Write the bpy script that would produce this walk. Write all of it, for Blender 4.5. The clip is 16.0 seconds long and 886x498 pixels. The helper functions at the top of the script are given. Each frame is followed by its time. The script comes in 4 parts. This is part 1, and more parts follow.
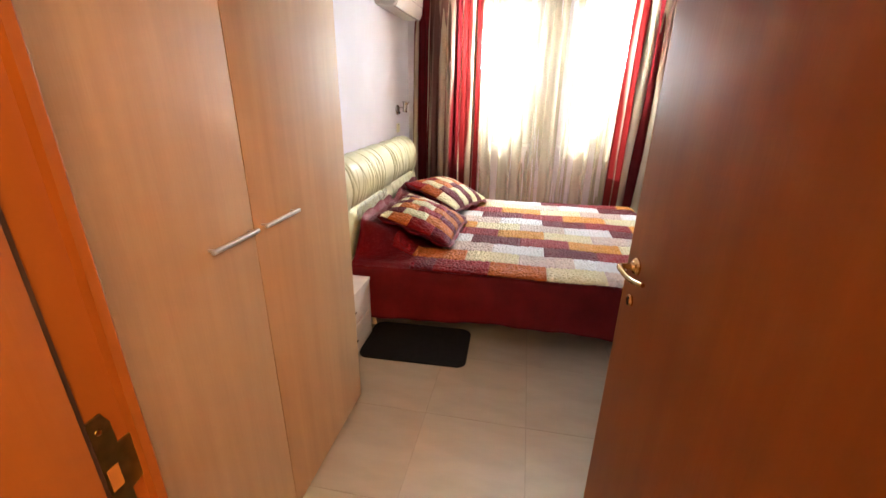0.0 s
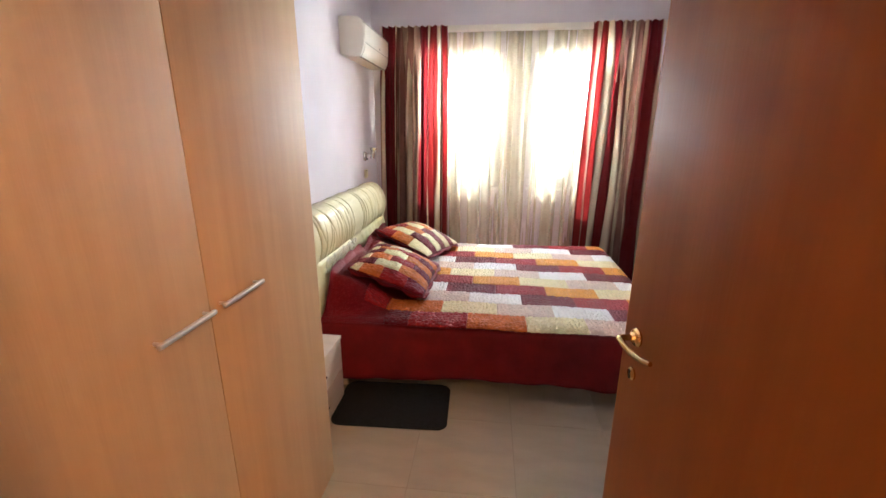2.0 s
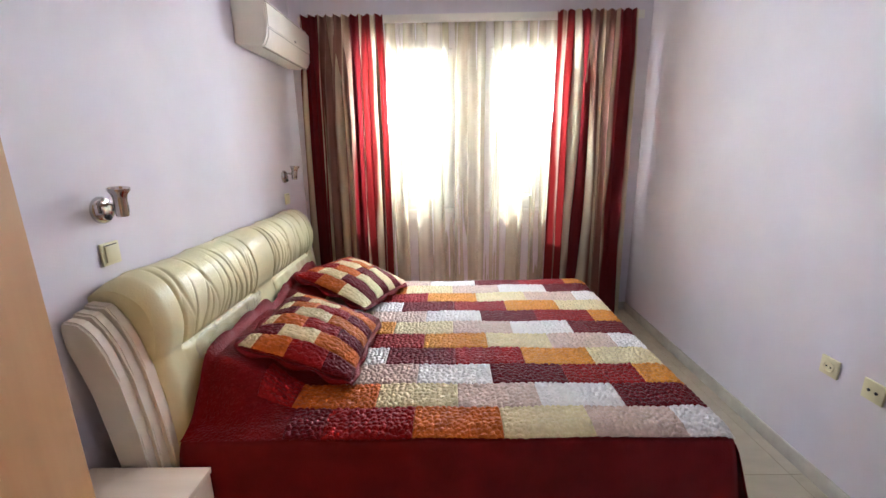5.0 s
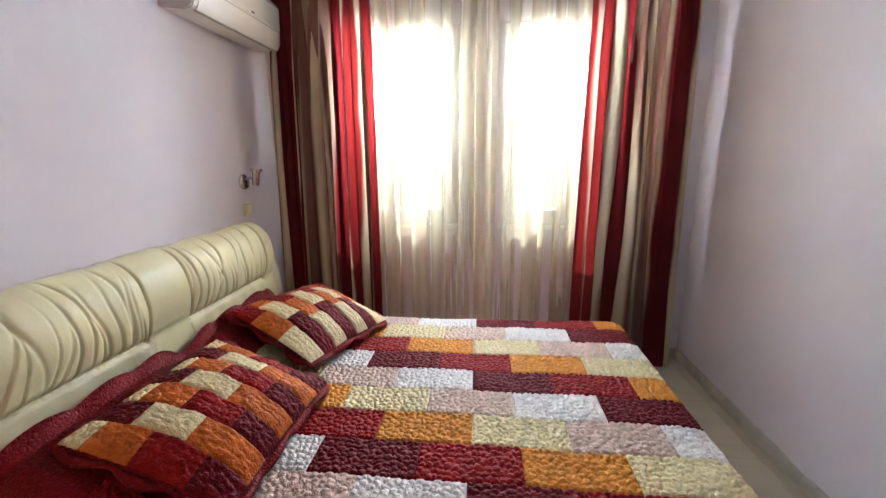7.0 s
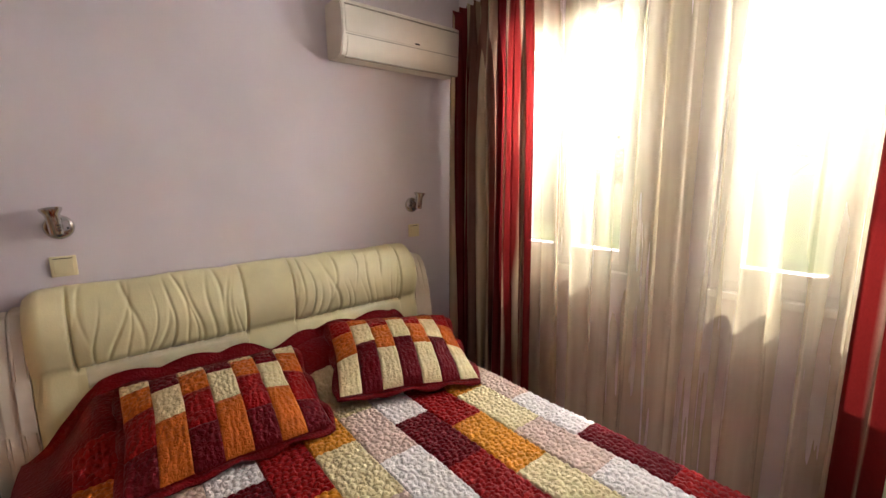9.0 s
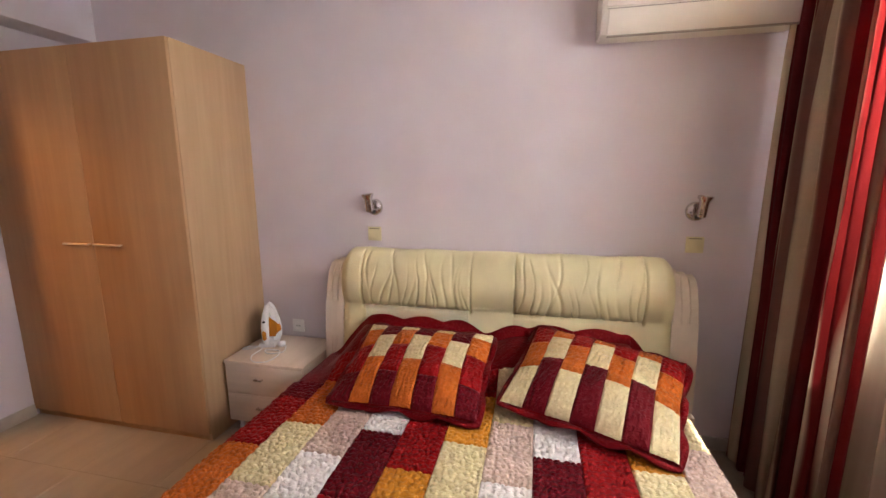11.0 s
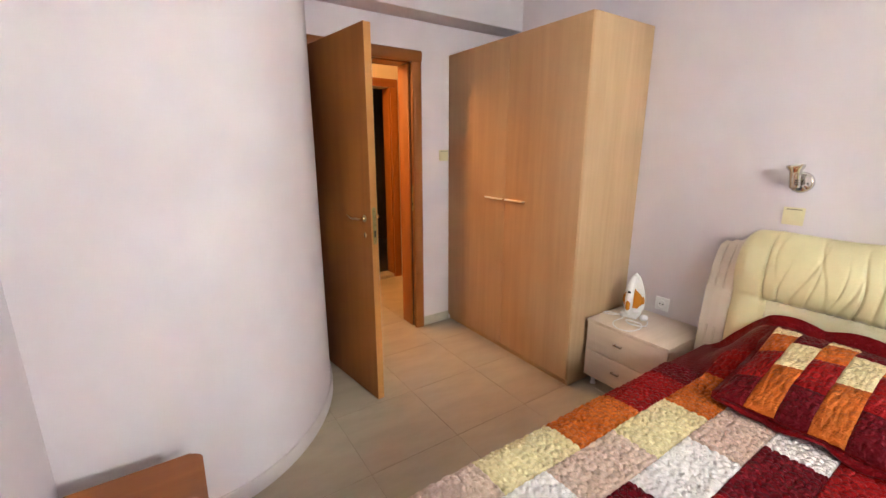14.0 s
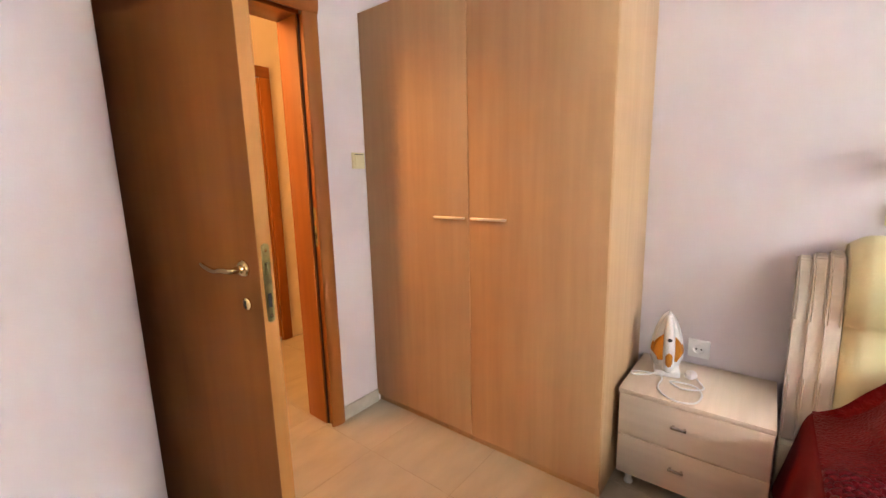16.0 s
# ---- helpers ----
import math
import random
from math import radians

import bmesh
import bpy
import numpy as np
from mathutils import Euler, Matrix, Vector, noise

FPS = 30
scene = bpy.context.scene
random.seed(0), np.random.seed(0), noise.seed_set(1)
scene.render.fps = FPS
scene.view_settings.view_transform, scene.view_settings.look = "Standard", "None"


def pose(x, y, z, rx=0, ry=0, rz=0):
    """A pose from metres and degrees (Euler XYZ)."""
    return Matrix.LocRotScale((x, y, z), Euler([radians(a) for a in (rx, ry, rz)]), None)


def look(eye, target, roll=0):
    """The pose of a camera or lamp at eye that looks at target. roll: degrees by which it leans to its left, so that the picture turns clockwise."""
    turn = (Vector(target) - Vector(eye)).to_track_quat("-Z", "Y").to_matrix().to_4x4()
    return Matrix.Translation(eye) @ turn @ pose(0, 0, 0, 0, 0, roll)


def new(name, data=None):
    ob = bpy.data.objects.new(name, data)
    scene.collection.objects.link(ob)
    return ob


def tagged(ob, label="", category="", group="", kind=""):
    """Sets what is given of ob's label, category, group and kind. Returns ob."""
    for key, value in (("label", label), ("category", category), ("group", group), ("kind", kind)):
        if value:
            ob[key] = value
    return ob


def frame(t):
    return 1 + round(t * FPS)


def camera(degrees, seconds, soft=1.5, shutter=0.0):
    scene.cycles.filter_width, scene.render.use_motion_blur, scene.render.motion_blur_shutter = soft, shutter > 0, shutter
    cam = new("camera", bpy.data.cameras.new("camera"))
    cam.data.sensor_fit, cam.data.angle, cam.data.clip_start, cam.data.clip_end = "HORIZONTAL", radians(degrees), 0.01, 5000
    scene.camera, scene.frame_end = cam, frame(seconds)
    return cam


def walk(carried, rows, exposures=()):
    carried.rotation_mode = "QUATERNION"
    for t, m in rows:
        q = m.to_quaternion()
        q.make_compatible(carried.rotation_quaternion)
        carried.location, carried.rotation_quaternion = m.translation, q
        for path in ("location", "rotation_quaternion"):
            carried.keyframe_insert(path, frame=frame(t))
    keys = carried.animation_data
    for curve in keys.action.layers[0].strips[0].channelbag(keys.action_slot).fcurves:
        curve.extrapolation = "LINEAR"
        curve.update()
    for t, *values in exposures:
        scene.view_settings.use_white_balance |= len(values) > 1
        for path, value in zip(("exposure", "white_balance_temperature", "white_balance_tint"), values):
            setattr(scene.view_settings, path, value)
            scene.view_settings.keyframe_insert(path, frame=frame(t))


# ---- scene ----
cam = camera(94.3, 16.0)
PATH = [
    (0, (0.299, 0.164, 1.448), (-0.055, 1.997, 0.732), 0.8),
    (0.5, (0.291, 0.178, 1.453), (-0.044, 2.019, 0.747), 1.3),
    (1, (0.282, 0.199, 1.461), (-0.03, 2.05, 0.771), 0.9),
    (1.5, (0.262, 0.228, 1.477), (-0.013, 2.096, 0.817), -0.1),
    (2, (0.245, 0.271, 1.501), (0.032, 2.182, 0.953), 0.2),
    (2.5, (0.228, 0.346, 1.552), (0.098, 2.306, 1.175), 0.4),
    (3, (0.215, 0.504, 1.566), (0.153, 2.484, 1.292), 0.2),
    (3.5, (0.256, 0.75, 1.539), (0.206, 2.71, 1.147), 0.2),
    (3.7, (0.262, 0.829, 1.527), (0.225, 2.776, 1.072), 0.9),
    (5.8, (0.29, 1.182, 1.463), (0.27, 3.117, 0.957), -1.8),
    (6, (0.25, 1.241, 1.5), (0.25, 3.165, 0.956), -1.1),
    (6.5, (0.347, 1.468, 1.457), (0.194, 3.387, 0.916), -3.5),
    (7, (0.502, 1.769, 1.411), (0.318, 3.712, 0.976), -0.5),
    (7.5, (0.707, 2.004, 1.356), (0.33, 3.904, 0.856), 0.3),
    (8, (0.928, 2.214, 1.411), (0.23, 4.052, 1.043), -0.6),
    (8.2, (1.027, 2.281, 1.417), (0.112, 4.024, 1.066), -1.1),
    (10.3, (1.347, 3.313, 1.456), (-0.612, 3.509, 1.108), 0.5),
    (10.5, (1.337, 3.359, 1.448), (-0.633, 3.354, 1.101), 0.3),
    (11, (1.313, 3.418, 1.452), (-0.607, 2.98, 1.102), -0.2),
    (11.5, (1.34, 3.486, 1.448), (-0.443, 2.643, 1.117), -0.7),
    (12, (1.379, 3.48, 1.45), (-0.223, 2.327, 1.124), -1.0),
    (12.5, (1.417, 3.454, 1.448), (0.021, 2.063, 1.107), -0.7),
    (13, (1.462, 3.393, 1.436), (0.252, 1.849, 1.046), 0.1),
    (13.5, (1.494, 3.299, 1.421), (0.418, 1.675, 0.969), 0.5),
    (14, (1.48, 3.16, 1.425), (0.398, 1.546, 0.951), -0.0),
    (14.5, (1.435, 2.952, 1.406), (0.261, 1.376, 1.031), -1.1),
    (15, (1.35, 2.642, 1.385), (0.081, 1.14, 1.018), -2.5),
    (15.5, (1.248, 2.344, 1.363), (-0.233, 1.06, 0.969), -3.0),
    (16, (1.089, 2.14, 1.272), (-0.45, 0.908, 0.935), -1.4),
]

EXPOSURES = [(0.0, 2.58, 6200, 9), (1.0, 2.52, 6000, 8), (2.0, 2.45, 5900, 8), (3.0, 2.25, 5700, 8), (3.5, 2.25, 5600, 8), (6.0, 2.05, 5700, 10), (7.5, 1.75, 5800, 10), (8.2, 1.58, 6000, 9),
             (10.5, 1.22, 8300, 38), (11.0, 1.7, 6800, 22), (11.5, 2.2, 5900, 10), (12.0, 2.4, 5700, 9), (12.5, 2.4, 5900, 10), (13.5, 2.4, 6400, 10), (16.0, 2.7, 6700, 12)]
walk(cam, [(t, look(eye, target, roll)) for t, eye, target, roll in PATH], EXPOSURES)

# ---- world, sun, lamps ----
SUN_WAY = Vector((-0.6, -1.0, -2.0)).normalized()
world = bpy.data.worlds.new("world")
scene.world = world
world.use_nodes = True
wn = world.node_tree.nodes
sky = wn.new("ShaderNodeTexSky")
sky.sky_type, sky.sun_disc = "NISHITA", False
sky.sun_elevation = math.asin(-SUN_WAY.z)
sky.sun_rotation = math.atan2(-SUN_WAY.x, -SUN_WAY.y)
wn["Background"].inputs["Strength"].default_value = 0.06
world.node_tree.links.new(sky.outputs["Color"], wn["Background"].inputs["Color"])

sun = new("sun", bpy.data.lights.new("sun", "SUN"))
sun.data.energy, sun.data.angle, sun.data.color = 5.0, radians(0.6), (1.0, 0.95, 0.86)
sun.matrix_world = look((6, 14, 20), Vector((6, 14, 20)) + SUN_WAY)


def area_lamp(name, eye, target, sx, sy, energy, color):
    lamp = new(name, bpy.data.lights.new(name, "AREA"))
    lamp.data.shape, lamp.data.size, lamp.data.size_y = "RECTANGLE", sx, sy
    lamp.data.energy, lamp.data.color = energy, color
    lamp.matrix_world = look(eye, target)
    return lamp


# daylight in the two window openings
SKY_W = 15.0
for x in (-0.10, 1.08):
    area_lamp("window_daylight", (x, 4.89, 1.86), (x, 2.6, 1.42), 0.86, 0.36, SKY_W, (0.93, 0.97, 1.0))
# warm lamp of the hall
hall_lamp = new("hall_light", bpy.data.lights.new("hall_light", "POINT"))
hall_lamp.data.energy, hall_lamp.data.color, hall_lamp.data.shadow_soft_size = 11.5, (1.0, 0.50, 0.17), 0.15
hall_lamp.location = (0.90, -0.35, 2.30)


# ---- materials ----
def mat(name, color, rough=0.5, metal=0.0, vary=0.08, scale=8.0, bump=0.0, bump_scale=60.0, stretch=(1, 1, 1), color2=None, sheen=0.0, coat=0.0, spec=0.5):
    m = bpy.data.materials.new(name)
    m.use_nodes = True
    nt = m.node_tree
    n, l = nt.nodes, nt.links
    p = n["Principled BSDF"]
    p.inputs["Roughness"].default_value, p.inputs["Metallic"].default_value = rough, metal
    p.inputs["Sheen Weight"].default_value = sheen
    p.inputs["Coat Weight"].default_value = coat
    p.inputs["Specular IOR Level"].default_value = spec
    tc = n.new("ShaderNodeTexCoord")
    mp = n.new("ShaderNodeMapping")
    mp.inputs["Scale"].default_value = stretch
    l.new(tc.outputs["Object"], mp.inputs["Vector"])
    a = n.new("ShaderNodeTexNoise")
    a.inputs["Scale"].default_value, a.inputs["Detail"].default_value = scale, 6.0
    l.new(mp.outputs["Vector"], a.inputs["Vector"])
    r = n.new("ShaderNodeValToRGB")
    c2 = color2 or tuple(c * (1 - 2.2 * vary) for c in color)
    r.color_ramp.elements[0].position, r.color_ramp.elements[1].position = 0.32, 0.68
    r.color_ramp.elements[0].color = (*c2, 1)
    r.color_ramp.elements[1].color = (*[min(1, c * (1 + vary)) for c in color], 1)
    l.new(a.outputs["Fac"], r.inputs["Fac"])
    oi = n.new("ShaderNodeObjectInfo")
    hv = n.new("ShaderNodeHueSaturation")
    mr = n.new("ShaderNodeMapRange")
    mr.inputs["To Min"].default_value, mr.inputs["To Max"].default_value = 1 - vary * 0.6, 1 + vary * 0.6
    l.new(oi.outputs["Random"], mr.inputs["Value"])
    l.new(mr.outputs["Result"], hv.inputs["Value"])
    l.new(r.outputs["Color"], hv.inputs["Color"])
    l.new(hv.outputs["Color"], p.inputs["Base Color"])
    if bump:
        b = n.new("ShaderNodeTexNoise")
        b.inputs["Scale"].default_value, b.inputs["Detail"].default_value = bump_scale, 4.0
        l.new(mp.outputs["Vector"], b.inputs["Vector"])
        bp = n.new("ShaderNodeBump")
        bp.inputs["Strength"].default_value, bp.inputs["Distance"].default_value = bump, 0.004
        l.new(b.outputs["Fac"], bp.inputs["Height"])
        l.new(bp.outputs["Normal"], p.inputs["Normal"])
    return m


def wood(name, light, dark, rough=0.4, axis="z", grain=30.0, coat=0.0):
    """Laminate or veneer with long grain along one axis."""
    st = {"z": (1, 1, 0.06), "y": (1, 0.06, 1), "x": (0.06, 1, 1)}[axis]
    m = mat(name, light, rough, vary=0.05, scale=grain, color2=dark, bump=0.08, bump_scale=grain * 6, stretch=st, coat=coat, spec=0.32)
    n, l = m.node_tree.nodes, m.node_tree.links
    ramp = [x for x in n if x.bl_idname == "ShaderNodeValToRGB"][0]
    big = n.new("ShaderNodeTexNoise")
    big.inputs["Scale"].default_value, big.inputs["Detail"].default_value, big.inputs["Distortion"].default_value = grain * 0.22, 3.0, 0.6
    mp = [x for x in n if x.bl_idname == "ShaderNodeMapping"][0]
    l.new(mp.outputs["Vector"], big.inputs["Vector"])
    fine = [x for x in n if x.bl_idname == "ShaderNodeTexNoise"][0]
    mix = n.new("ShaderNodeMix")
    mix.inputs["Factor"].default_value = 0.5
    l.new(fine.outputs["Fac"], mix.inputs["A"])
    l.new(big.outputs["Fac"], mix.inputs["B"])
    l.new(mix.outputs["Result"], ramp.inputs["Fac"])
    return m


def quilted(name, color, vary=0.12):
    """Cotton with small lighter dots and pebble-like quilting stitches."""
    m = mat(name, color, 0.40, vary=vary * 0.55, scale=28.0, spec=0.48)
    n, l = m.node_tree.nodes, m.node_tree.links
    p = n["Principled BSDF"]
    # dyed fibres tint their own gloss
    p.inputs["Specular Tint"].default_value = (*[0.10 + 0.90 * c / max(color) for c in color], 1)
    tc = [x for x in n if x.bl_idname == "ShaderNodeTexCoord"][0]
    wob = n.new("ShaderNodeTexNoise")
    wob.inputs["Scale"].default_value = 14.0
    l.new(tc.outputs["Object"], wob.inputs["Vector"])
    add = n.new("ShaderNodeMix")
    add.data_type, add.blend_type = "RGBA", "LINEAR_LIGHT"
    add.inputs["Factor"].default_value = 0.02
    l.new(tc.outputs["Object"], add.inputs["A"])
    l.new(wob.outputs["Color"], add.inputs["B"])
    dots = n.new("ShaderNodeTexVoronoi")
    dots.inputs["Scale"].default_value = 58.0
    l.new(add.outputs["Result"], dots.inputs["Vector"])
    fl = n.new("ShaderNodeMapRange")
    fl.inputs["From Min"].default_value, fl.inputs["From Max"].default_value = 0.22, 0.42
    fl.inputs["To Min"].default_value, fl.inputs["To Max"].default_value = 0.34, 0.0
    l.new(dots.outputs["Distance"], fl.inputs["Value"])
    pr = n.new("ShaderNodeMix")
    pr.data_type = "RGBA"
    l.new(fl.outputs["Result"], pr.inputs["Factor"])
    l.new(p.inputs["Base Color"].links[0].from_socket, pr.inputs["A"])
    pr.inputs["B"].default_value = (*[min(0.86, 1.35 * c + 0.018) for c in color], 1)
    l.new(pr.outputs["Result"], p.inputs["Base Color"])
    v = n.new("ShaderNodeTexVoronoi")
    v.feature = "DISTANCE_TO_EDGE"
    v.inputs["Scale"].default_value = 75.0
    l.new(add.outputs["Result"], v.inputs["Vector"])
    rp = n.new("ShaderNodeMapRange")
    rp.interpolation_type = "SMOOTHERSTEP"
    rp.inputs["From Max"].default_value = 0.32
    l.new(v.outputs["Distance"], rp.inputs["Value"])
    bp = n.new("ShaderNodeBump")
    bp.inputs["Strength"].default_value, bp.inputs["Distance"].default_value = 0.45, 0.004
    l.new(rp.outputs["Result"], bp.inputs["Height"])
    l.new(bp.outputs["Normal"], p.inputs["Normal"])
    return m


def striped_cloth(name, colors, repeat):
    """Woven curtain cloth with vertical stripes across its width, letting some light through."""
    m = bpy.data.materials.new(name)
    m.use_nodes = True
    n, l = m.node_tree.nodes, m.node_tree.links
    out, p = n["Material Output"], n["Principled BSDF"]
    uv = n.new("ShaderNodeTexCoord")
    sep = n.new("ShaderNodeSeparateXYZ")
    l.new(uv.outputs["UV"], sep.inputs["Vector"])
    mul = n.new("ShaderNodeMath")
    mul.operation, mul.inputs[1].default_value = "MULTIPLY", repeat * 0.999
    wmp = n.new("ShaderNodeMapping")
    wmp.inputs["Scale"].default_value = (9.0, 1.6, 1.0)
    l.new(uv.outputs["UV"], wmp.inputs["Vector"])
    warp = n.new("ShaderNodeTexNoise")
    warp.inputs["Scale"].default_value = 1.0
    l.new(wmp.outputs["Vector"], warp.inputs["Vector"])
    shift = n.new("ShaderNodeMath")
    shift.operation, shift.inputs[1].default_value = "MULTIPLY_ADD", 0.09
    l.new(warp.outputs["Fac"], shift.inputs[0])
    l.new(sep.outputs["X"], shift.inputs[2])
    back = n.new("ShaderNodeMath")
    back.operation, back.inputs[1].default_value, back.use_clamp = "SUBTRACT", 0.045, True
    l.new(shift.outputs[0], back.inputs[0])
    l.new(back.outputs[0], mul.inputs[0])
    fr = n.new("ShaderNodeMath")
    fr.operation = "FRACT"
    l.new(mul.outputs[0], fr.inputs[0])
    r = n.new("ShaderNodeValToRGB")
    r.color_ramp.interpolation = "LINEAR"
    e = r.color_ramp.elements
    total = sum(w for w, c in colors)
    at = 0.0
    e[0].position, e[0].color = 0.0, (*colors[0][1], 1)
    e[1].position, e[1].color = 1.0, (*colors[-1][1], 1)
    for (w, c), (_, c2) in zip(colors, colors[1:]):
        at += w
        e.new(at / total - 0.006).color = (*c, 1)
        e.new(at / total + 0.006).color = (*c2, 1)
    l.new(fr.outputs[0], r.inputs["Fac"])
    w = n.new("ShaderNodeTexNoise")
    w.inputs["Scale"].default_value = 220.0
    mx = n.new("ShaderNodeMix")
    mx.data_type, mx.blend_type = "RGBA", "MULTIPLY"
    mx.inputs["Factor"].default_value = 0.35
    l.new(r.outputs["Color"], mx.inputs["A"])
    l.new(w.outputs["Fac"], mx.inputs["B"])
    l.new(mx.outputs["Result"], p.inputs["Base Color"])
    p.inputs["Roughness"].default_value, p.inputs["Specular IOR Level"].default_value = 0.6, 0.15
    tr = n.new("ShaderNodeBsdfTranslucent")
    l.new(mx.outputs["Result"], tr.inputs["Color"])
    ms = n.new("ShaderNodeMixShader")
    ms.inputs["Fac"].default_value = 0.46
    l.new(p.outputs["BSDF"], ms.inputs[1])
    l.new(tr.outputs["BSDF"], ms.inputs[2])
    l.new(ms.outputs["Shader"], out.inputs["Surface"])
    return m


def sheer_cloth(name):
    m = bpy.data.materials.new(name)
    m.use_nodes = True
    n, l = m.node_tree.nodes, m.node_tree.links
    out, p = n["Material Output"], n["Principled BSDF"]
    p.inputs["Base Color"].default_value = (0.87, 0.80, 0.57, 1)
    p.inputs["Roughness"].default_value = 0.7
    tr = n.new("ShaderNodeBsdfTranslucent")
    tr.inputs["Color"].default_value = (0.93, 0.85, 0.61, 1)
    ms = n.new("ShaderNodeMixShader")
    ms.inputs["Fac"].default_value = 0.72
    l.new(p.outputs["BSDF"], ms.inputs[1])
    l.new(tr.outputs["BSDF"], ms.inputs[2])
    clear = n.new("ShaderNodeBsdfTransparent")
    weave = n.new("ShaderNodeTexNoise")
    mr = n.new("ShaderNodeMapRange")
    mr.inputs["To Min"].default_value, mr.inputs["To Max"].default_value = 0.20, 0.52
    uv = n.new("ShaderNodeTexCoord")
    mp = n.new("ShaderNodeMapping")
    mp.inputs["Scale"].default_value = (34.0, 0.6, 1.0)
    l.new(uv.outputs["UV"], mp.inputs["Vector"])
    weave.inputs["Scale"].default_value, weave.inputs["Detail"].default_value = 1.0, 4.0
    l.new(mp.outputs["Vector"], weave.inputs["Vector"])
    mr.inputs["From Min"].default_value, mr.inputs["From Max"].default_value = 0.34, 0.70
    l.new(weave.outputs["Fac"], mr.inputs["Value"])
    top = n.new("ShaderNodeMixShader")
    l.new(mr.outputs["Result"], top.inputs["Fac"])
    l.new(clear.outputs["BSDF"], top.inputs[1])
    l.new(ms.outputs["Shader"], top.inputs[2])
    l.new(top.outputs["Shader"], out.inputs["Surface"])
    return m


def glass_mat(name):
    m = bpy.data.materials.new(name)
    m.use_nodes = True
    p = m.node_tree.nodes["Principled BSDF"]
    p.inputs["Transmission Weight"].default_value, p.inputs["Roughness"].default_value, p.inputs["IOR"].default_value = 1.0, 0.0, 1.02
    return m


M_WALL = mat("lilac_wall_paint", (0.70, 0.645, 0.685), 0.75, vary=0.025, scale=2.5, bump=0.12, bump_scale=180.0)
M_LIGHTBAND = mat("white_light_band", (0.86, 0.86, 0.86), 0.5, vary=0.02, scale=5)
M_CEIL = mat("white_ceiling_paint", (0.76, 0.73, 0.71), 0.8, vary=0.02, scale=2.0, bump=0.1, bump_scale=160.0)
M_HALLWALL = mat("hall_wall_paint", (0.78, 0.70, 0.58), 0.75, vary=0.03, scale=3.0)
M_TILE = mat("beige_floor_tile", (0.45, 0.39, 0.29), 0.30, vary=0.05, scale=3.2, bump=0.03, bump_scale=40, stretch=(1.0, 3.2, 1.0), color2=(0.40, 0.34, 0.25), spec=0.65)
M_GROUT = mat("tile_grout", (0.31, 0.26, 0.19), 0.8, vary=0.1, scale=20)
M_SKIRT = mat("grey_beige_skirting_tile", (0.50, 0.46, 0.39), 0.35, vary=0.08, scale=9)
M_PAINTSKIRT = mat("lilac_painted_skirting", (0.68, 0.63, 0.65), 0.5, vary=0.04, scale=6)
M_STONE = mat("grey_stone_sill", (0.30, 0.28, 0.25), 0.8, vary=0.12, scale=14, bump=0.3, bump_scale=80)
M_GAP = mat("shaded_plastic_gap", (0.40, 0.37, 0.31), 0.6, vary=0.05)
# front oak has the hall's warm light put into its colour; the side panels don't
M_OAKWARMLIT = wood("oak_laminate_warm_lit", (0.52, 0.325, 0.170), (0.455, 0.28, 0.142), 0.60, "z", 34.0)
M_OAKSIDE = wood("oak_laminate_panel", (0.54, 0.37, 0.215), (0.475, 0.315, 0.175), 0.42, "z", 34.0)
M_CHERRY = wood("cherry_veneer", (0.32, 0.108, 0.018), (0.255, 0.082, 0.013), 0.55, "z", 26.0, 0.0)
M_CHERRYX = wood("cherry_veneer_across", (0.33, 0.115, 0.028), (0.255, 0.082, 0.018), 0.30, "x", 26.0, 0.25)
M_EDGE = wood("cherry_edge_band", (0.50, 0.235, 0.075), (0.42, 0.18, 0.05), 0.4, "z", 30.0)
M_PALE = wood("pale_birch_laminate", (0.70, 0.60, 0.50), (0.63, 0.53, 0.43), 0.4, "x", 30.0)
M_PALEFRONT = wood("pale_birch_front", (0.68, 0.585, 0.49), (0.61, 0.515, 0.42), 0.4, "y", 30.0)
M_STOOL = wood("brown_cherry_seat", (0.27, 0.090, 0.022), (0.18, 0.055, 0.014), 0.4, "x", 22.0, 0.05)
M_LEATHER = mat("cream_leather", (0.72, 0.67, 0.40), 0.32, vary=0.05, scale=5.0, bump=0.18, bump_scale=140.0)
M_IVORY = mat("ivory_lacquer", (0.74, 0.66, 0.55), 0.4, vary=0.04, scale=6.0)
M_MAROON = quilted("maroon_quilting", (0.125, 0.003, 0.005))
M_SKIRTCLOTH = mat("maroon_cotton_drop", (0.15, 0.006, 0.008), 0.75, vary=0.12, scale=9.0, bump=0.25, bump_scale=160.0, spec=0.2)
Q_COL = {"orange": quilted("ochre_patch", (0.60, 0.25, 0.03), 0.15), "cream": quilted("cream_patch", (0.67, 0.58, 0.34), 0.08),
         "pink": quilted("blush_patch", (0.58, 0.44, 0.37)), "white": quilted("white_patch", (0.72, 0.69, 0.67), 0.07),
         "dark": quilted("burgundy_patch", (0.098, 0.004, 0.008)), "red": quilted("crimson_patch", (0.235, 0.007, 0.008)),
         "rust": quilted("rust_patch", (0.50, 0.125, 0.02), 0.2)}
RED, MAR, TAUPE, CREAM, BROWN = (0.22, 0.016, 0.016), (0.19, 0.014, 0.018), (0.48, 0.32, 0.24), (0.80, 0.68, 0.48), (0.27, 0.13, 0.10)
